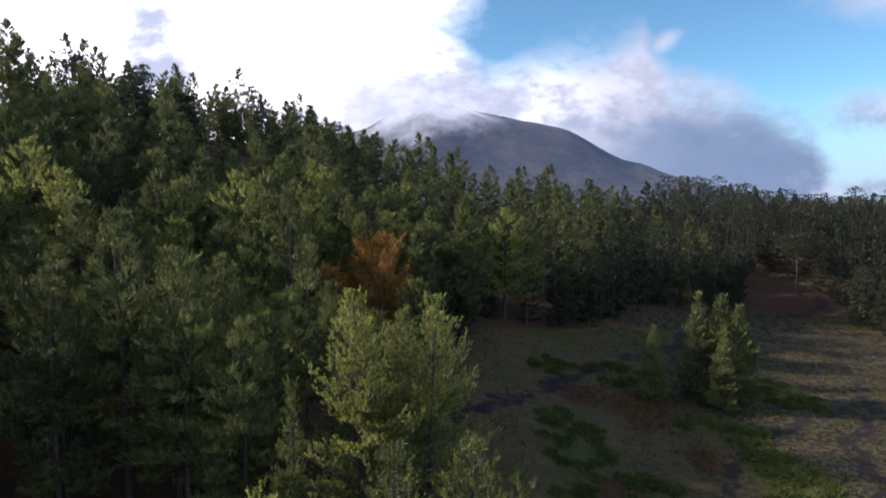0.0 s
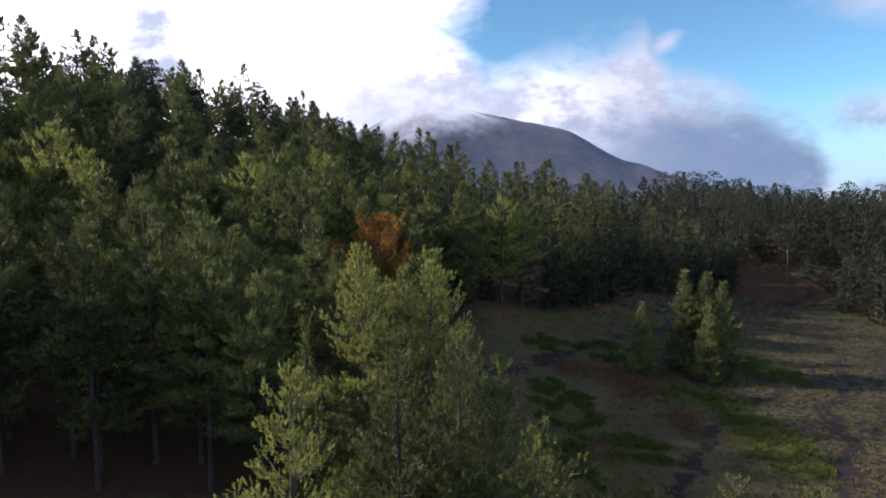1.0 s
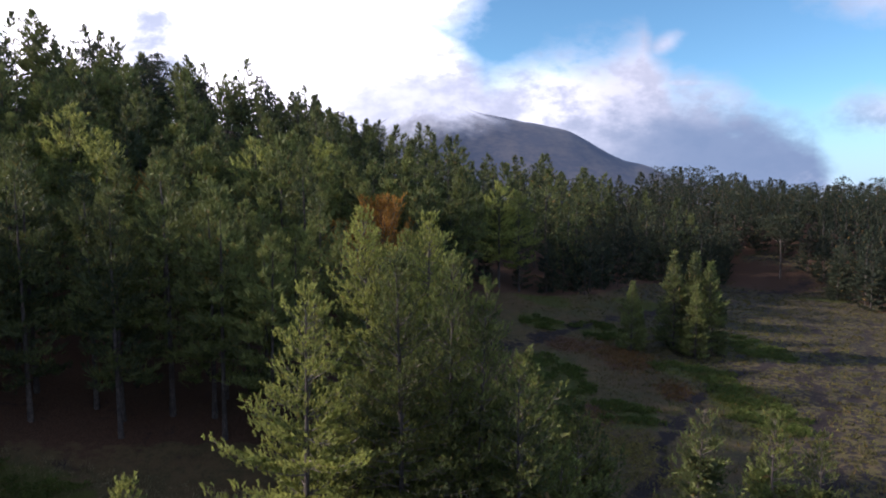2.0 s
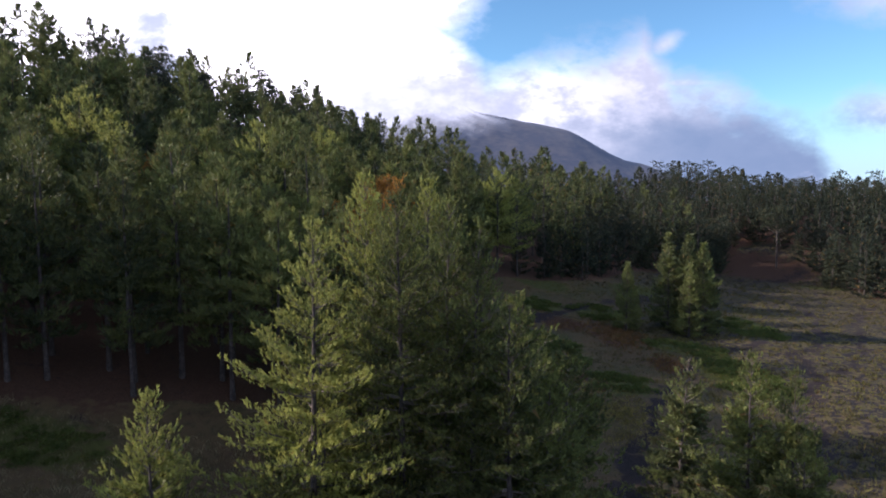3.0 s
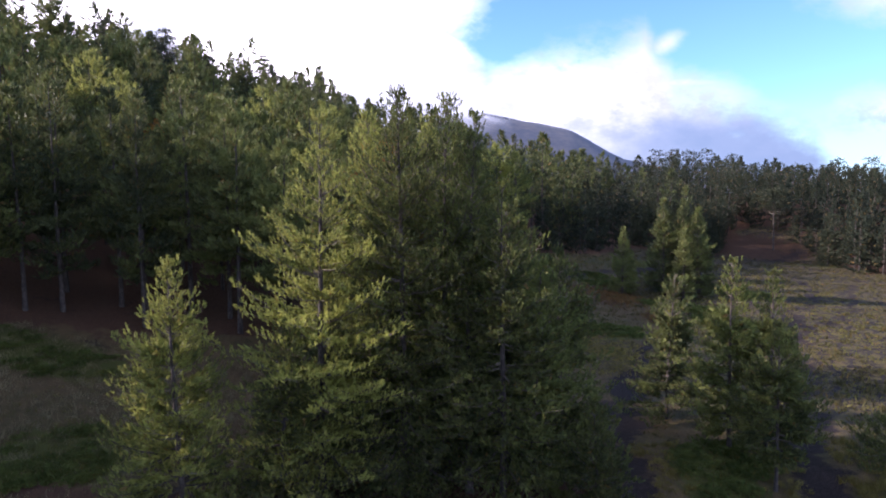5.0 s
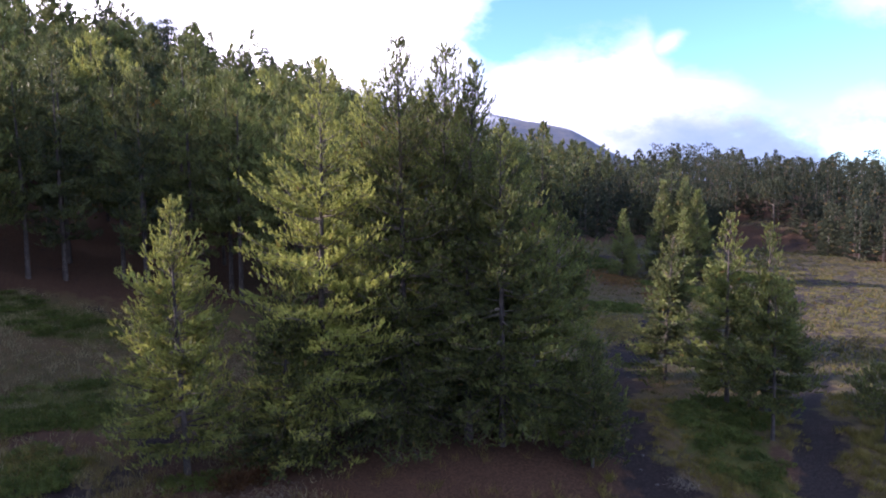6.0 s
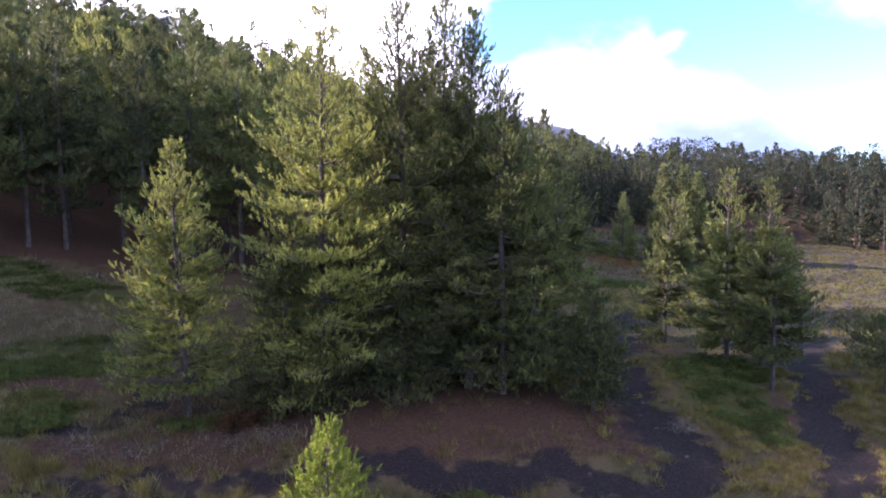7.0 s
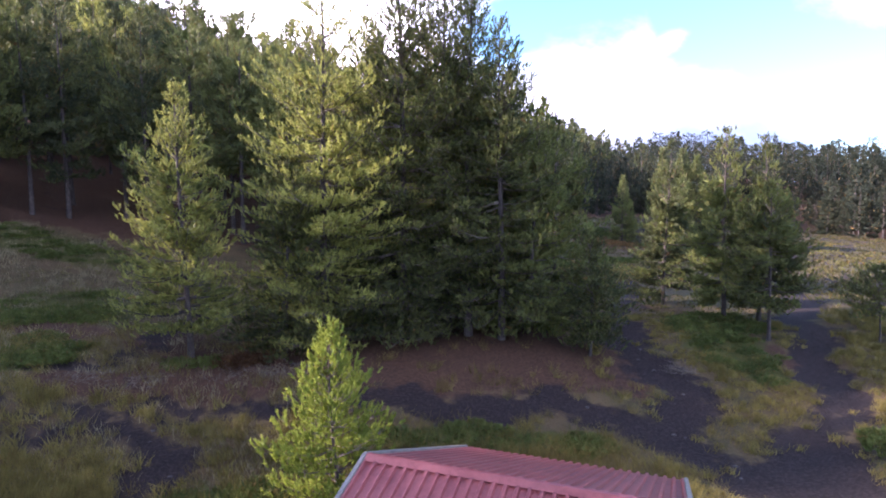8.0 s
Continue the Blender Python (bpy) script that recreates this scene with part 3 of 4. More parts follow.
def build_hut():
    length, run, rise, top = HUT_LENGTH, HUT_RUN, HUT_RISE, HUT_TOP
    root = new("hut")
    ground = gz(HUT_X, HUT_Y)
    root.matrix_basis = pose(HUT_X, HUT_Y, top, 0, 0, HUT_TURN)
    deep = top - ground + 0.3
    back = part("roof_slope", sheet_mesh(length, run, rise, HUT_PITCH), ROOF_RED, root)
    near = part("roof_slope", back.data, ROOF_RED, root)
    near.matrix_basis = Matrix.Translation((length, 0, 0)) @ Matrix.Rotation(math.pi, 4, "Z")
    # ridge cap: a low folded strip
    capv = [(x, y, z) for x in (-0.02, length + 0.02) for y, z in ((-0.17, -0.17 * rise / run + 0.045), (-0.04, 0.055), (0.04, 0.055), (0.17, -0.17 * rise / run + 0.045))]
    part("ridge_cap", mesh_from("ridge_cap", capv, [(0, 4, 5, 1), (1, 5, 6, 2), (2, 6, 7, 3)]), ROOF_RED, root)
    tilt = math.degrees(math.atan2(rise, run))
    slope = math.hypot(run, rise)
    for x in (-0.05, length + 0.05):
        for s in (1, -1):
            verge = part("verge_trim", box_mesh("verge_trim", (0.09, slope + 0.05, 0.14), (0, slope / 2, 0.0), 0.01), TRIM_PALE, root, "pale weathered metal verge trim")
            verge.matrix_basis = pose(x, 0, 0, -tilt if s == 1 else 0, 0, 0) if s == 1 else pose(x, 0, 0, 0, 0, 180) @ pose(0, 0, 0, -tilt, 0, 0)
    for s in (1, -1):
        w = part("wall", box_mesh("wall", (length - 0.5, 0.2, deep - rise - 0.05), (length / 2, s * (run - 0.35), -rise - 0.05 - (deep - rise - 0.05) / 2), 0.01), WALL_PLASTER, root)
    for x in (0.35, length - 0.35):
        bm = bmesh.new()
        half = run - 0.45
        low, eave, peak = -deep, -rise - 0.05, -0.12
        front = [bm.verts.new((x - 0.1, y, z)) for y, z in ((-half, low), (half, low), (half, eave), (0, peak), (-half, eave))]
        back_v = [bm.verts.new((x + 0.1, v.co.y, v.co.z)) for v in front]
        bm.faces.new(front)
        bm.faces.new(back_v[::-1])
        for i in range(5):
            bm.faces.new((front[i], back_v[i], back_v[(i + 1) % 5], front[(i + 1) % 5]))
        bmesh.ops.recalc_face_normals(bm, faces=bm.faces[:])
        mesh = bpy.data.meshes.new("gable_wall")
        bm.to_mesh(mesh)
        bm.free()
        part("gable_wall", mesh, WALL_PLASTER, root)
    tagged(root, "small hut with a red ribbed sheet-metal gable roof", "hut")


HUT_X, HUT_Y, HUT_TOP, HUT_TURN = -0.52, -3.75, 2.95, -21.0
HUT_LENGTH, HUT_RUN, HUT_RISE, HUT_PITCH = 5.5, 5.6, 2.05, 0.205
build_hut()


# ---- the trees ----
def hero(seed, height, base, radius, power=0.75, **more):
    opts = dict(whorls=int(height * 1.5), arms=6, step=0.34, shoot=0.25, blades=10, blade=0.13, width=0.028, spread=0.62, trunk_r=0.010 * height + 0.02, cap=6000, limbs=30, core=1500)
    opts.update(more)
    return grow_pine(seed, height, base, radius, power, **opts)


# the tall clump in the middle of the meadow
MIDDLE = "dense pines in the meadow clump"
tall = [
    tree_thing("pine_tree", hero(11, 19.6, 0.03, 6.3, -1.35, whorls=16, arms=9, cap=10500, limbs=50, skirt=0.8, rise=(-14, 50)), NEEDLE_PALE_LIT, "tall green pine with sunlit shoots, branched to the ground", "tree", None, MIDDLE),
    tree_thing("pine_tree", hero(12, 20.6, 0.03, 4.6, -2.4, bare_top=0.08, cap=8500, limbs=40, rise=(-20, 60), skirt=0.9), NEEDLE, "tall pine with a ragged thinning top, in the clump", "tree", None, MIDDLE),
    tree_thing("pine_tree", hero(13, 19.4, 0.12, 3.6, -1.6, bare_top=0.1, cap=7000), NEEDLE, "tall slender pine with upswept shoots, in the clump", "tree", None, MIDDLE),
    tree_thing("pine_tree", hero(14, 15.8, 0.13, 3.9, -1.8, cap=7600, rise=(-20, 58), skirt=0.9), NEEDLE, "broad dark-green pine with a bare lower trunk, in the clump", "tree", None, MIDDLE),
]
stand(tall[0], -5.3, 16.5, 20)
stand(tall[1], -1.3, 17.4, 75)
stand(tall[2], 2.1, 17.2, 130)
stand(tall[3], 3.6, 16.3, 10)
copy_stand(tall[1], 0.9, 18.6, 215, 0.985)
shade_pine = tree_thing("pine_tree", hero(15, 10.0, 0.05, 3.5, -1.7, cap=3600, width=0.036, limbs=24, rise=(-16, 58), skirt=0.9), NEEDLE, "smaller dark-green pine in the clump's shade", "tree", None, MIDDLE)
stand(shade_pine, -7.0, 14.9, 200, 0.95)
copy_stand(shade_pine, 5.4, 17.8, 160, 1.16)
copy_stand(tall[3], -2.6, 18.8, 260, 1.02)

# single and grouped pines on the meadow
left_pine = tree_thing("pine_tree", hero(21, 12.4, 0.10, 4.2, -1.25, bare_top=0.25, cap=4200, skirt=0.75, rise=(0, 60)), NEEDLE_PALE_LIT, "lone middle-aged pine with light green shoots", "tree")
stand(left_pine, -11.25, 13.4, 40)
bush = tree_thing("young_pine", hero(34, 4.95, 0.03, 2.1, -1.3, core=0, whorls=14, arms=6, step=0.28, shoot=0.24, blades=13, blade=0.13, width=0.024, cap=2300, rise=(0, 66), limbs=20, skirt=1.0), NEEDLE_YOUNG, "young bright green pine beside the hut", "tree")
stand(bush, -2.3, 2.5, 0)
slim = tree_thing("young_pine", hero(32, 5.9, 0.10, 2.0, -1.4, core=200, whorls=14, arms=8, width=0.034, cap=2600, limbs=20), NEEDLE, "slim young pine with a bare pale trunk", "tree")
stand(slim, 7.9, 14.9, 0)
for x, y, turn, size in ((-4.5, 22.5, 40, 0.5), (0.5, 22.5, 90, 0.6), (4.3, 23.2, 170, 0.90), (7.6, 22.6, 250, 0.74)):
    copy_stand(shade_pine, x, y, turn, size * 1.6, 1.0, "small shaded pine behind the clump")
ROW = "pines between the sand tracks"
r_a = tree_thing("pine_tree", hero(41, 11.6, 0.10, 2.8, -1.5, bare_top=0.35, cap=5000, width=0.032, skirt=0.95, rise=(-12, 62), inner=0.25), NEEDLE, "pine with a pale sunlit thinning top and dark skirts", "tree", None, ROW)
r_b = tree_thing("pine_tree", hero(42, 10.2, 0.10, 3.3, -1.3, bare_top=1.0, cap=6000, width=0.036, skirt=0.95, rise=(-12, 62), inner=0.15), NEEDLE_FOREST, "dark pine with a bare grey top", "tree", None, ROW)
r_c = tree_thing("pine_tree", hero(43, 8.4, 0.24, 2.7, -1.8, cap=3600, width=0.034, skirt=0.9, rise=(-8, 60), inner=0.25), NEEDLE, "shorter full pine with a bare lower trunk", "tree", None, ROW)
stand(r_a, 18.4, 23.3, 0)
stand(r_b, 16.6, 28.7, 0)
copy_stand(r_a, 20.1, 22.5, 140, 0.95)
stand(r_c, 18.7, 18.6, 70)
edge_pine = tree_thing("young_pine", hero(33, 4.6, 0.42, 2.7, -2.0, core=0, whorls=10, cap=1500, limbs=12), NEEDLE, "low spreading young pine at the field's edge", "tree")
stand(edge_pine, 24.6, 18.4, 0, 0.85)

slender = tree_thing("pine_tree", hero(35, 17.0, 0.10, 2.6, 0.9, cap=3000, limbs=20, rise=(-8, 60)), NEEDLE, "slender pointed pine behind the clump", "tree")
stand(slender, -7.9, 31.4, 0, (18.4 - gz(-7.9, 31.4)) / 17.0)

# tall pines at the wood's edge behind the clump
BACK = "tall sunlit pines behind the clump"
b_a = tree_thing("pine_tree", hero(45, 19.5, 0.10, 4.3, -2.6, cap=5600, step=0.42, blades=9, blade=0.16, width=0.034, shoot=0.28), NEEDLE_PALE_LIT, "tall broad pine with a rounded sunlit top", "tree", None, BACK)
stand(b_a, -5.2, 36.8, 0, (22.4 - gz(-5.2, 36.8)) / 19.5)
copy_stand(b_a, -0.8, 37.6, 130, (22.0 - gz(-0.8, 37.6)) / 19.5)
copy_stand(b_a, -2.8, 41.5, 220, 0.98)


def mid_pine(seed, height, base, radius, power, **more):
    opts = dict(whorls=int(height * 0.95), arms=5, step=0.62, shoot=0.42, blades=3, blade=0.52, width=0.070, trunk_r=0.011 * height, cap=1750, spread=0.48, inner=0.38, core=220)
    opts.update(more)
    return grow_pine(seed, height, base, radius, power, **opts)


def far_pine(seed, height, base, radius, power, **more):
    opts = dict(whorls=int(height * 0.7), arms=4, step=1.1, shoot=0.55, blades=4, blade=0.66, width=0.110, spread=0.6, trunk_r=0.011 * height, cap=350, inner=0.45, core=50)
    opts.update(more)
    return grow_pine(seed, height, base, radius, power, **opts)


def pad_pine(seed, height, base, radius, pads, shoots, blades, blade, width):
    """An old pine: a domed head of level foliage pads, each at the end of a limb, with gaps between."""
    rng = np.random.default_rng(seed)
    lean = rng.normal(size=2) * 0.02 * height
    trunk = [(np.array([lean[0] * q * q, lean[1] * q * q, height * q * 0.95 - (0.5 if q == 0 else 0)]), 0.013 * height * (1.25 - q) ** 0.9) for q in np.linspace(0, 1, 7)]
    lines, spots, axes = [], [], []
    for k in range(pads):
        rel = (k + rng.random()) / pads
        dome = math.sqrt(max(0.0, 1 - (0.16 + 0.84 * rel) ** 2.6)) * (0.72 + 0.28 * min(1.0, rel * 3))
        az = k * 2.4 + rng.uniform(-0.5, 0.5)
        reach = radius * dome * rng.uniform(0.55, 1.0)
        z = height * (base + (1 - base) * rel)
        size = radius * rng.uniform(0.30, 0.46) * (0.75 + 0.35 * dome)
        middle = np.array([reach * math.cos(az) + lean[0] * rel, reach * math.sin(az) + lean[1] * rel, z])
        root = np.array([lean[0] * rel, lean[1] * rel, z - 0.25 * reach - 0.4])
        lines.append([(root, 0.10), (root * 0.45 + middle * 0.55, 0.07), (middle, 0.03)])
        a, q = rng.uniform(0, 2 * math.pi, shoots), np.sqrt(rng.uniform(0, 1, shoots))
        off = np.stack([np.cos(a) * q * size, np.sin(a) * q * size, 0.5 * size * (1 - q * q) + rng.normal(size=shoots) * 0.16 * size], axis=1)
        spots.append(middle + off)
        axes.append(np.stack([np.cos(a) * q * 0.7, np.sin(a) * q * 0.7, np.full(shoots, 0.8)], axis=1) + rng.normal(size=(shoots, 3)) * 0.25)
    return tubes([trunk], 6), [], tubes(lines, 4), shoots_mesh(rng, np.concatenate(spots), np.concatenate(axes), 0.4, blades, blade, width, 0.7)


FAR_GROUP = "pines standing in the open meadow"
far_a = tree_thing("pine_tree", mid_pine(51, 14.5, 0.02, 3.3, -1.35, cap=6500, step=0.40, width=0.075, blade=0.40, skirt=1.0, arms=7, whorls=18, inner=0.25), NEEDLE_FOREST, "full dark pine with a lit yellow-green top", "tree", None, FAR_GROUP)
stand(far_a, 35.0, 82.0, 0)
copy_stand(far_a, 37.6, 81.0, 120, 1.0)
copy_stand(far_a, 39.6, 80.0, 250, 0.92)
copy_stand(far_a, 36.8, 78.2, 30, 0.72)
copy_stand(far_a, 38.6, 83.6, 300, 0.93)
copy_stand(far_a, 41.0, 82.0, 200, 0.80)
copy_stand(far_a, 28.3, 80.6, 60, 0.70)
copy_stand(far_a, 30.0, 82.0, 160, 0.45)
copy_stand(far_a, 45.0, 105.0, 160, 0.55)
copy_stand(far_a, 57.0, 140.0, 100, 0.50)

# the autumn trees among the pines
rust = tree_thing("autumn_tree", mid_pine(52, 15.5, 0.22, 7.4, -3.2, rise=(28, 74), cap=3800, width=0.05, blade=0.42, step=0.5, arms=7, spread=0.7), LEAF_RUST, "broadleaf tree in rust-orange autumn leaf among the pines", "tree")
stand(rust, -7.7, 73.8, 0, 0.88, 0.0, 1.12)
copy_stand(rust, -13.5, 72.0, 100, 0.72, 1.0, "small broadleaf tree turned brown among the pines")
copy_stand(rust, -38.0, 71.0, 50, 0.72, 1.0, "small yellow-orange autumn tree among the pines")
copy_stand(rust, -24.5, 58.0, 200, 0.62, 1.0, "low red-brown autumn tree in the wood's shade")

# the wood: kinds of pine
KINDS_MID = [mid_pine(60 + i, h, b, r, p, blades=5, blade=0.40, width=0.048) for i, (h, b, r, p) in enumerate([(19, 0.16, 3.9, -2.0), (17, 0.32, 3.8, -2.4), (21, 0.24, 4.0, -1.7), (15, 0.30, 3.7, -2.6), (18, 0.34, 3.6, -1.5), (16, 0.25, 3.7, -2.8)])]
KINDS_FAR = [far_pine(70 + i, h, b, r, p) for i, (h, b, r, p) in enumerate([(17, 0.20, 4.0, -2.2), (19, 0.22, 4.0, -1.8), (15, 0.08, 3.9, -2.6), (16, 0.14, 3.5, -1.5)])]
KINDS_BACK = [mid_pine(90 + i, h, b, r, p, cap=1000, step=0.8, blade=0.66, width=0.092) for i, (h, b, r, p) in enumerate([(17, 0.32, 3.9, -2.4), (19, 0.34, 3.8, -1.8), (15, 0.28, 3.7, -3.0), (16, 0.30, 3.5, -1.5)])]
KINDS_LOW = [far_pine(76 + i, h, 0.04, 2.5, -1.8, cap=130, core=10) for i, h in enumerate((9.0, 7.0))]
KINDS_FLAT = [pad_pine(80 + i, h, b, r, c, 24, 4, 0.46, 0.112) for i, (h, b, r, c) in enumerate([(16, 0.34, 4.4, 16), (17, 0.38, 4.9, 17), (14, 0.30, 4.2, 15), (15, 0.26, 4.6, 17), (17.5, 0.34, 4.3, 18)])]
KINDS_CREST = [pad_pine(180 + i, h, b, r, c, 60, 3, 0.50, 0.095) for i, (h, b, r, c) in enumerate([(17, 0.30, 4.4, 22), (18.5, 0.36, 4.0, 20), (15.5, 0.26, 4.6, 22)])]


def scatter(rng, count, region, gap, taken=()):
    """Places in the wood, none nearer than gap to another."""
    kept, grid = [], {}
    for x, y in taken:
        grid.setdefault((int(x // gap), int(y // gap)), []).append((x, y))
    tries = 0
    while len(kept) < count and tries < count * 40:
        tries += 1
        x, y = region(rng)
        cx, cy = int(x // gap), int(y // gap)
        if any(math.hypot(x - px, y - py) < gap for ix in (-1, 0, 1) for iy in (-1, 0, 1) for px, py in grid.get((cx + ix, cy + iy), ())):
            continue
        if not bool(in_forest(np.array(x), np.array(y))):
            continue
        grid.setdefault((cx, cy), []).append((x, y))
        kept.append((x, y))
    return kept


def mass(name, label, leaves, trees):
    """Many far trees as one thing of crowns and trunks. trees: (arrays, x, y, turn, scale), and a scale across where it differs."""
    cv, cf, tv, tf, cn, tn = [], [], [], [], 0, 0
    for (trunk, limbs, fine, crown), x, y, turn, scale, *across in trees:
        m = np.array(pose(x, y, gz(x, y), 0, 0, turn))[:3]
        wide = across[0] if across else scale
        grown = np.diag((wide, wide, scale)) @ m[:, :3].T
        cv.append(crown[0] @ grown + m[:, 3])
        cf.append(crown[1] + cn)
        cn += len(crown[0])
        tv.append(trunk[0] @ grown + m[:, 3])
        tf.append(trunk[1] + tn)
        tn += len(trunk[0])
    root = tagged(new(name), label, "wood", "", "stuff")
    part("crowns", mesh_from("crowns", np.concatenate(cv), np.concatenate(cf)), leaves, root)
    part("trunks", mesh_from("trunks", np.concatenate(tv), np.concatenate(tf)), BARK, root)


def build_wood():
    rng = random.Random(5)
    wood = "pines of the wood's near slope"
    kinds = [tree_thing("pine_tree", a, NEEDLE if i in (1, 5) else NEEDLE_FOREST, "tall forest pine with a light green crown" if i in (1, 5) else "tall forest pine with a dark green crown", "tree", None, wood, False) for i, a in enumerate(KINDS_MID)]
    # the last forest kind again, in paler needles for the pines in sun
    kinds.append(tree_thing("pine_tree", KINDS_MID[5], NEEDLE_PALE_LIT, "forest pine, its crown coloured bright yellow-green as if sunlit", "tree", None, wood, False))
    kinds += [tree_thing("pine_tree", a, NEEDLE if i == 2 else NEEDLE_FOREST, "slope pine with a light green crown" if i == 2 else "slope pine with a dark green crown", "tree", None, wood, False) for i, a in enumerate(KINDS_BACK)]
    kinds += [tree_thing("pine_tree", a, NEEDLE_DIMMED, "old pine with a domed dark head on the hill's crest", "tree", None, wood) for a in KINDS_CREST]
    used = set()

    def place(x, y, k, scale, tall=1.0):
        if k in used:
            return copy_stand(kinds[k], x, y, rng.uniform(0, 360), scale, tall)
        used.add(k)
        return stand(kinds[k], x, y, rng.uniform(0, 360), scale, 0.0, tall)

    # trees that can be told apart: (x, y, height of the top, kind, its own height)
    known = [(-12.8, 38.1, 20.2, 4, 18), (10.7, 104, 25.6, 6, 16), (14.5, 105, 24.0, 6, 16), (-23.1, 109.3, 34.3, 6, 16), (-24.8, 73.5, 30.7, 6, 16), (-20.5, 107, 33, 6, 16), (-38, 62, 30.5, 6, 16), (-45, 66, 34, 6, 16), (-31.5, 37.5, 25.5, 0, 19), (-33.5, 41, 27.5, 2, 21), (-28.5, 41, 25.0, 4, 18)]
    for x, y, top, k, own in known:
        place(x, y, k, (top - gz(x, y)) / own)
    spots = [(x, y) for x, y, *rest in known] + [(-7.9, 31.4), (-5.2, 36.8), (-0.8, 37.6), (-2.8, 41.5), (-9.5, 74.8), (-13.5, 72), (-38, 71), (-24.5, 58), (-11, 71), (-8, 71), (-8, 67), (-11, 67), (-6, 63), (-10, 63), (-8, 59)]
    near = scatter(rng, 190, lambda r: (r.uniform(-72, 12), r.uniform(20, 112)), 4.2, spots)
    for x, y in near:
        back = math.hypot(x, y) > 66
        place(x, y, 7 + rng.randrange(4) if back else rng.randrange(6), rng.uniform(0.8, 1.12), rng.uniform(0.92, 1.12))
    spots += near
    # tall pines along the hill's crest
    behind = []
    for i in range(42):
        x = -114 + i * 2.25 + rng.uniform(-1.2, 1.2)
        y = ((118, 126, 132)[i % 3] + 0.75 * x) / 0.5
        place(x, y, (11, 8, 10, 13, 8, 12, 10)[i % 7], rng.uniform(0.92, 1.12) * (1.02 if x < -74 else 0.94))
        spots.append((x, y))
        behind.append((KINDS_BACK[3], x + 1.1, y + 2.6, rng.uniform(0, 360), rng.uniform(0.66, 0.84)))
    for i in range(20):
        q = i / 19
        x, y = -43 + 29 * q, (22 + 14 * min(1, q * 2.2) + 5 * max(0, q - 0.45)) + 3.5
        if all(math.hypot(x - a, y - e) > 2.2 for a, e in spots):
            place(x + rng.uniform(-1, 1), y + rng.uniform(-0.5, 1.5), rng.choice((0, 2, 4)), rng.uniform(0.85, 1.1))
            spots.append((x, y))
    # unseen pines out of view, set to shade the meadow; low ones pass sun
    front = []
    for i in range(44):
        x, y = -42 - 4.4 * (i % 2) + rng.uniform(-1, 1), -58 + i * 1.85 + rng.uniform(-0.6, 0.6)
        k = (i // 2) % 2
        top = float(np.interp(y, [1.2, 2.4, 7.0, 8.2, 12.6, 13.4, 16.8, 17.6], [29, 16.5, 16.5, 29, 28, 18, 18, 27]))
        scale = (top + rng.uniform(-0.8, 0.8) - gz(x, y)) / (17, 19)[k]
        front.append((KINDS_BACK[k], x, y, rng.uniform(0, 360), scale, min(scale, 0.85)))
        spots.append((x, y))
    mass("wood_front", "unseen pines shading the meadow, lower where the sun passes", NEEDLE_FOREST, front)
    mass("crest_wood", "dark pines packed behind the hill's crest", NEEDLE_FOREST, behind)
    # the far wood as masses of trees
    def ridge_spot(r, depth=95):
        x = r.uniform(22, 310)
        edge = float(np.interp(x, [6, 29, 45, 64, 74, 83, 90, 112, 140, 230, 310], [98, 112, 132, 147, 152, 164, 178, 182, 195, 235, 290]))
        return x, edge + depth * r.random() ** 1.4

    for name, label, kinds_far, count, region, leaves, grow in (
        ("far_wood", "dense dark pine wood covering the hillside", KINDS_FAR, 300, lambda r: (r.uniform(-150, 70), r.uniform(85, 260)), NEEDLE_FOREST, 1.05),
        # mostly out of view, stands here for the shade it casts
        ("side_wood", "mostly unseen pine wood on the side slope, there for its shade", KINDS_FAR, 60, lambda r: (r.uniform(-120, -40), r.uniform(-45, 100)), NEEDLE_FOREST, 1.15),
        ("field_wood", "dark pine wood at the lava field's far side", KINDS_FAR[2:], 110, lambda r: (r.uniform(97, 175), r.uniform(102, 190)), NEEDLE_DIMMED, 0.95),
        ("ridge_wood", "old flat-topped pines along the far ridge", KINDS_FLAT + KINDS_FAR[2:] * 2, 400, ridge_spot, NEEDLE_DIMMED, 0.92),
        ("ridge_thicket", "low dense young pines under the far ridge's old trees", KINDS_LOW, 320, lambda r: ridge_spot(r, 85), NEEDLE_DIMMED, 1.0),
    ):
        places = scatter(rng, count, region, 3.2 if kinds_far is KINDS_LOW else 5.0, spots)
        spots += places
        mass(name, label, leaves, [(kinds_far[rng.randrange(len(kinds_far))], x, y, rng.uniform(0, 360), rng.uniform(0.75, 1.15) * grow) for x, y in places])
    # the wood's low dense margin
    margin = "low pines along the wood's margin"
    low = tree_thing("pine_tree", mid_pine(66, 12.5, 0.02, 3.3, -1.9, cap=1300, skirt=0.95), NEEDLE_DIMMED, "dark forest pine branched to the ground at the wood's edge", "tree", None, margin, False)
    first = True
    run = [p for p in FOREST_EDGE if p[1] >= 78]
    for (ax, ay), (bx, by) in zip(run, run[1:]):
        steps = int(math.hypot(bx - ax, by - ay) / 3.7)
        for i in range(steps):
            q = (i + rng.uniform(0.2, 0.8)) / steps
            x, y = ax + (bx - ax) * q - rng.uniform(0, 4), ay + (by - ay) * q + rng.uniform(0, 4)
            if math.hypot(x - 97.5, y - 167) < 7 or rng.random() < 0.12:
                continue
            if first:
                stand(low, x, y, 0, 0.9)
            else:
                copy_stand(low, x, y, rng.uniform(0, 360), rng.uniform(0.5, 1.1))
            first = False
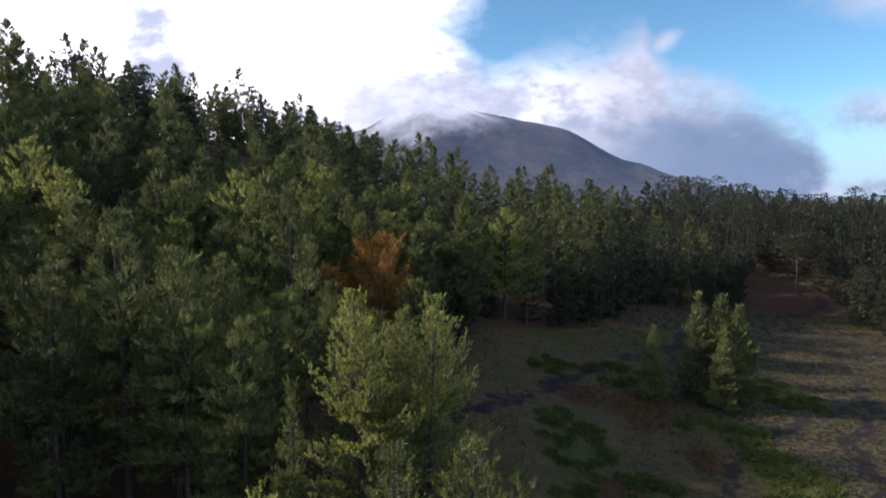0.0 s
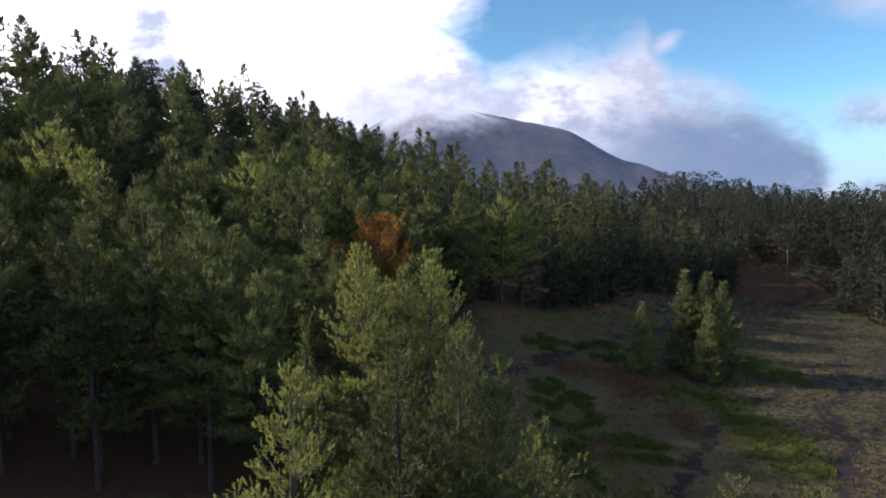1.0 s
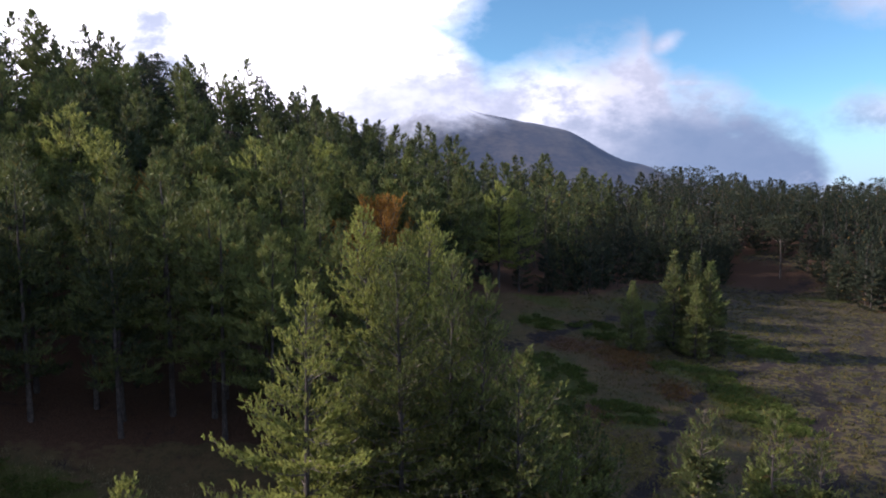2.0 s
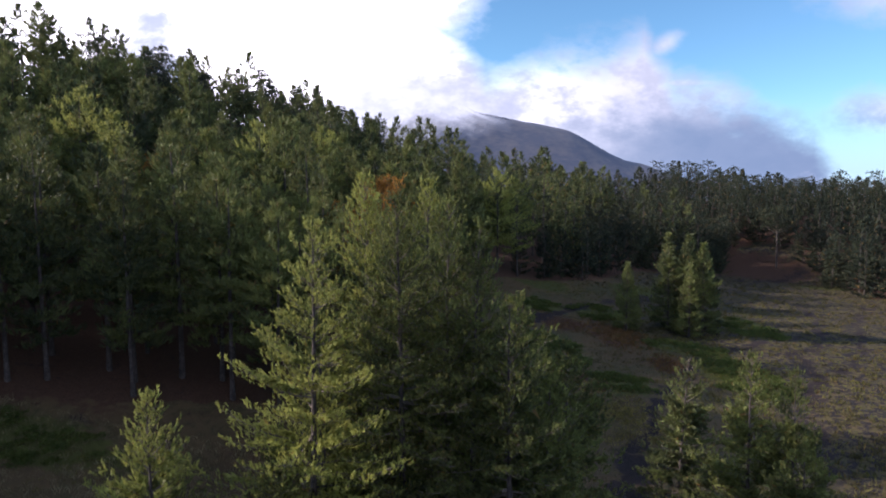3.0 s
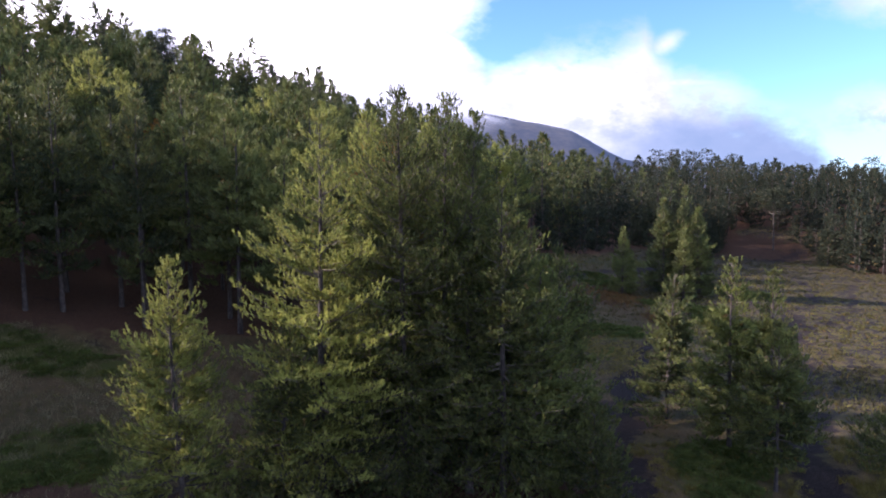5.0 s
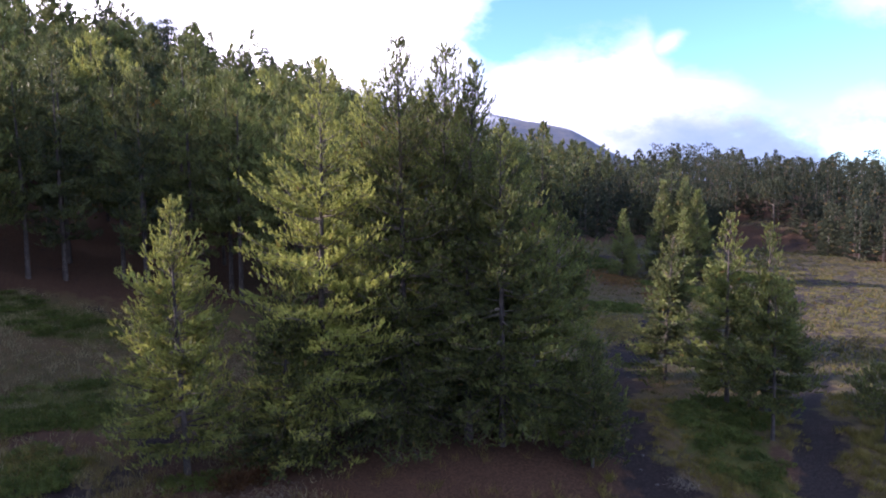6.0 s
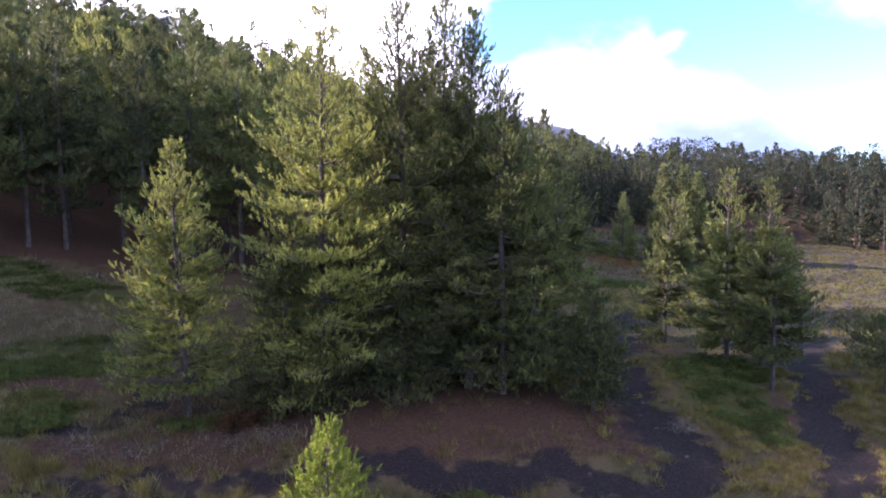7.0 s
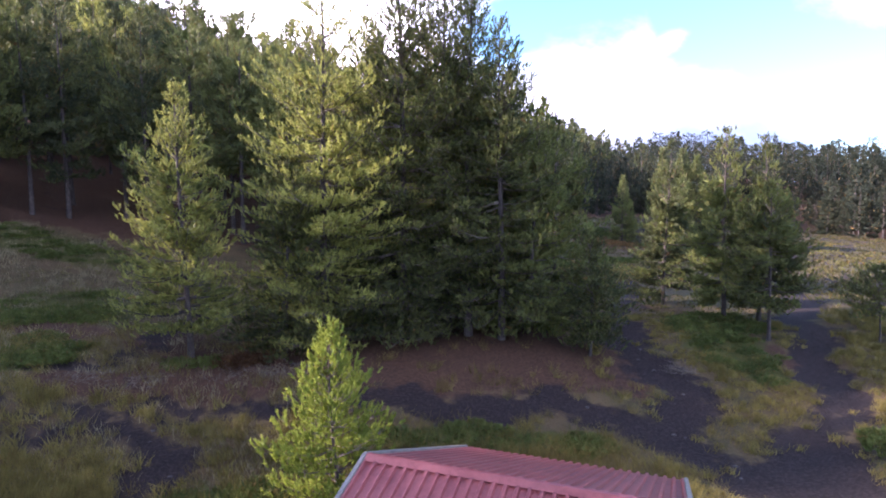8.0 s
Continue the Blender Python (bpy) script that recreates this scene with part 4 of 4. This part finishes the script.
    umbrella = tree_thing("umbrella_pine", pad_pine(86, 18.0, 0.66, 5.4, 22, 70, 5, 0.40, 0.10), NEEDLE_DIMMED, "old flat-topped pine with a bare trunk in the clearing", "tree")
    stand(umbrella, 97.5, 166.0, 0, 0.96)


build_wood()


# ---- shrubs, grass and stones ----
def shrub_arrays(seed, radius, height, shoots, blades, blade, width):
    rng = np.random.default_rng(seed)
    a, q = rng.uniform(0, 2 * math.pi, shoots), np.sqrt(rng.uniform(0, 1, shoots))
    lump = 0.75 + 0.25 * np.sin(a * 3 + seed) * np.cos(q * 5 + seed)
    x, y = np.cos(a) * q * radius * lump, np.sin(a) * q * radius * lump
    z = height * np.sqrt(np.maximum(0, 1 - q ** 2.2)) * rng.uniform(0.35, 1.0, shoots) * lump
    axes = np.stack([x / radius, y / radius, np.full(shoots, 0.7)], axis=1) + rng.normal(size=(shoots, 3)) * 0.3
    return shoots_mesh(rng, np.stack([x, y, z], axis=1), axes, 0.16, blades, blade, width)


def build_shrubs():
    rng = random.Random(8)
    group = "low shrubs on the meadow"
    greens = [tagged(part("juniper_shrub", mesh_from("juniper_shrub", *shrub_arrays(90 + i, 1.3, 0.30, 150, 5, 0.20, 0.040)), LEAF_SHRUB), "low spreading green juniper cushion on the ground", "shrub", group) for i in range(3)]
    browns = [tagged(part("bracken_clump", mesh_from("bracken_clump", *shrub_arrays(95 + i, 1.1, 0.5, 180, 5, 0.28, 0.04)), LEAF_BROWN), "dry brown bracken clump on the ground", "shrub", "dry bracken clumps") for i in range(2)]
    used = set()

    def place(kinds, x, y, scale):
        ob = kinds[rng.randrange(len(kinds))]
        m = pose(x, y, gz(x, y) - 0.05, 0, 0, rng.uniform(0, 360)) @ Matrix.Diagonal((scale, scale, scale * rng.uniform(0.7, 1.1), 1))
        if ob in used:
            ob = copy_thing(ob, Matrix.Identity(4))
        used.add(ob)
        ob.matrix_basis = m

    far, faces, made = [], [], 0
    for cx, cy, rx, ry in [g for g in GREENS if g[1] < 95]:
        near = cy < 40
        for i in range(max(6, min(40, int(rx * ry * (2.6 if near else 1.1))))):
            a, q = rng.uniform(0, 2 * math.pi), math.sqrt(rng.random()) * 0.95
            x, y = cx + rx * q * math.cos(a), cy + ry * q * math.sin(a)
            if near:
                place(greens, x, y, rng.uniform(0.5, 0.9))
                continue
            verts, tris = shrub_arrays(300 + made % 7, 1.3, 0.30, 90, 5, 0.22, 0.055)
            far.append(verts * rng.uniform(0.7, 1.2) + np.array((x, y, gz(x, y) - 0.05)))
            faces.append(tris + made * len(verts))
            made += 1
    carpet = part("juniper_carpet", mesh_from("juniper_carpet", np.concatenate(far), np.concatenate(faces)), LEAF_SHRUB)
    tagged(carpet, "low dark green juniper cushions over the far meadow", "shrub", "", "stuff")
    for x, y in ((-8.8, 12.6), (-8.0, 13.2)):
        place(browns, x, y, rng.uniform(0.6, 1.0))


build_shrubs()


def build_grass():
    rng = np.random.default_rng(3)

    def tussocks(name, label, mat, count, box, blades, tall, wide, spread, wish):
        x, y = rng.uniform(box[0], box[1], count), rng.uniform(box[2], box[3], count)
        sand, litter, green, field = covers(x, y)
        wood = in_forest(x, y)
        patch = np.sin(x * 0.55 + 2 * np.sin(y * 0.23)) * np.sin(y * 0.61 + 1.7 * np.sin(x * 0.31)) * 0.5 + 0.5
        keep = (rng.uniform(0, 1, count) < wish(sand, litter, green, field, patch)) & ~wood
        hut = np.array(pose(HUT_X, HUT_Y, 0, 0, 0, HUT_TURN).inverted())
        hx, hy = hut[0, 0] * x + hut[0, 1] * y + hut[0, 3], hut[1, 0] * x + hut[1, 1] * y + hut[1, 3]
        keep &= ~((hx > -0.2) & (hx < HUT_LENGTH + 0.2) & (np.abs(hy) < HUT_RUN))
        x, y = x[keep], y[keep]
        n = len(x)
        root = np.stack([x, y, ground_z(x, y) - 0.12 * sand[keep] - 0.02], axis=1)[:, None, :] + rng.normal(size=(n, blades, 3)) * np.array([spread, spread, 0])
        size = rng.uniform(0.6, 1.3, (n, 1, 1)) * (1 - 0.5 * smooth_step(7, 10, x) * smooth_step(26, 20, x))[:, None, None]
        way = np.concatenate([rng.normal(size=(n, blades, 2)) * 0.45, np.ones((n, blades, 1))], axis=2)
        side = np.cross(way, rng.normal(size=(n, blades, 3)))
        side /= np.linalg.norm(side, axis=2, keepdims=True) + 1e-9
        verts = np.stack([root - side * wide, root + side * wide, root + way * tall * size], axis=2).reshape(-1, 3)
        ob = part(name, mesh_from(name, verts, np.arange(len(verts)).reshape(-1, 3)), mat)
        tagged(ob, label, "grass", "", "stuff")

    tussocks("tall_dry_grass", "tall straw-coloured grass round the hut", GRASS_DRY, 11000, (-24, 22, -2, 16), 18, 0.50, 0.009, 0.14,
             lambda s, l, g, f, p: (1 - s) ** 2 * (1 - 0.95 * l) * (1 - 0.7 * g) * (0.25 + 0.75 * p))
    tussocks("pale_straw_grass", "pale straw grass below the wood's edge", GRASS_PALE, 9000, (-36, -4, 3, 34), 9, 0.34, 0.014, 0.2,
             lambda s, l, g, f, p: (1 - s) ** 2 * (1 - 0.8 * l) * (1 - 0.6 * g) * (0.4 + 0.6 * p))
    tussocks("olive_grass", "short olive-green grass on the meadow", GRASS_GREEN, 9000, (-26, 26, -2, 30), 14, 0.30, 0.012, 0.18,
             lambda s, l, g, f, p: (1 - s) ** 2 * (1 - 0.95 * l) * (0.2 + 0.8 * g) * (1.05 - 0.8 * p))
    tussocks("yellow_tussock_grass", "yellow tussocks scattered over the black sand", GRASS_TUSSOCK, 3600, (8, 28, 2, 24), 34, 0.52, 0.017, 0.13,
             lambda s, l, g, f, p: (1 - s) ** 1.3 * (1 - 0.9 * l) * (1 - 0.9 * g) * (0.2 + 0.8 * p))
    tussocks("straw_tussock_grass", "straw-coloured tussocks beside the hut", GRASS_TUSSOCK, 1500, (-20, -2, 0, 9), 34, 0.45, 0.015, 0.14,
             lambda s, l, g, f, p: (1 - s) ** 1.3 * (1 - 0.9 * l) * (1 - 0.8 * g) * (0.1 + 0.9 * p))
    tussocks("field_tussock_grass", "dry yellow tussock grass over the lava field", GRASS_FIELD, 14000, (16, 150, 2, 185), 7, 0.42, 0.07, 0.26,
             lambda s, l, g, f, p: (1 - s) * (1 - l) * (1 - 0.8 * g) * f * (0.55 + 0.45 * p))
    tussocks("meadow_grass", "mixed dry grass on the far meadow", GRASS_FIELD, 4500, (-2, 40, 24, 115), 7, 0.38, 0.05, 0.3,
             lambda s, l, g, f, p: (1 - s) * (1 - 0.7 * l) * (1 - 0.6 * g) * (0.3 + 0.6 * p))
    tussocks("yellow_meadow_grass", "bright yellow grass patch on the meadow behind the clump", GRASS_TUSSOCK, 1500, (11, 20.5, 39, 57), 12, 0.36, 0.04, 0.28,
             lambda s, l, g, f, p: (1 - s) * (1 - 0.5 * g) * (0.15 + 0.85 * p))
    tussocks("rusty_grass", "rust-brown withered grass patches on the meadow", GRASS_RUST, 9000, (8, 36, 46, 96), 6, 0.30, 0.05, 0.3,
             lambda s, l, g, f, p: (1 - s) * l * (1 - 0.6 * g))
    tussocks("meadow_turf", "olive turf on the far meadow", GRASS_GREEN, 17000, (-2, 64, 24, 115), 6, 0.26, 0.05, 0.35,
             lambda s, l, g, f, p: (1 - s) * (1 - 0.7 * l) * (0.3 + 0.7 * g) * (1 - 0.6 * p))


build_grass()


def build_brush():
    """Heaps of pale dead twigs and loose lava stones on the ground."""
    rng = np.random.default_rng(17)
    for x, y, size in ((-8.6, 11.6, 1.6), (-12.0, 9.9, 1.4), (-6.4, 11.9, 1.1), (-14.1, 9.9, 1.2), (12.1, 14.2, 0.8)):
        lines = []
        for i in range(90):
            a, q = rng.uniform(0, 2 * math.pi), math.sqrt(rng.random()) * size
            p = np.array([q * math.cos(a), q * math.sin(a), rng.uniform(0.02, 0.18)])
            d = np.append(rng.normal(size=2), rng.uniform(-0.1, 0.5))
            d *= rng.uniform(0.3, 0.9) / np.linalg.norm(d)
            bend = rng.normal(size=3) * 0.08
            lines.append([(p, 0.009), (p + d * 0.4 + bend, 0.007), (p + d * 0.8, 0.003)])
        heap = part("brush_heap", mesh_from("brush_heap", *tubes(lines, 3)), TWIG)
        heap.matrix_basis = pose(x, y, gz(x, y), 0, 0, 0)
        tagged(heap, "low heap of pale dead twigs on the ground", "brush", "", "stuff")
    bm = bmesh.new()
    bmesh.ops.create_icosphere(bm, subdivisions=2, radius=0.5)
    for v in bm.verts:
        v.co *= 0.8 + 0.35 * noise.noise(v.co * 2.3)
        v.co.z *= 0.6
    mesh = bpy.data.meshes.new("lava_stone")
    bm.to_mesh(mesh)
    bm.free()
    made = 0
    while made < 45:
        half, pts = PATHS[int(rng.integers(0, 3))]
        i = int(rng.integers(0, len(pts) - 1))
        q = rng.random()
        x = pts[i][0] + (pts[i + 1][0] - pts[i][0]) * q + rng.normal() * half * 0.6
        y = pts[i][1] + (pts[i + 1][1] - pts[i][1]) * q + rng.normal() * half * 0.6
        if y > 34 or y < -2:
            continue
        made += 1
        stone = part("lava_stone", mesh, LAVA)
        s = rng.uniform(0.08, 0.28)
        stone.matrix_basis = pose(x, y, gz(x, y) - 0.08, 0, 0, rng.uniform(0, 360)) @ Matrix.Diagonal((s, s * rng.uniform(0.7, 1), s * rng.uniform(0.6, 1), 1))
        tagged(stone, "rough grey lava stone lying on the sand track", "stone", "stones on the tracks")


build_brush()
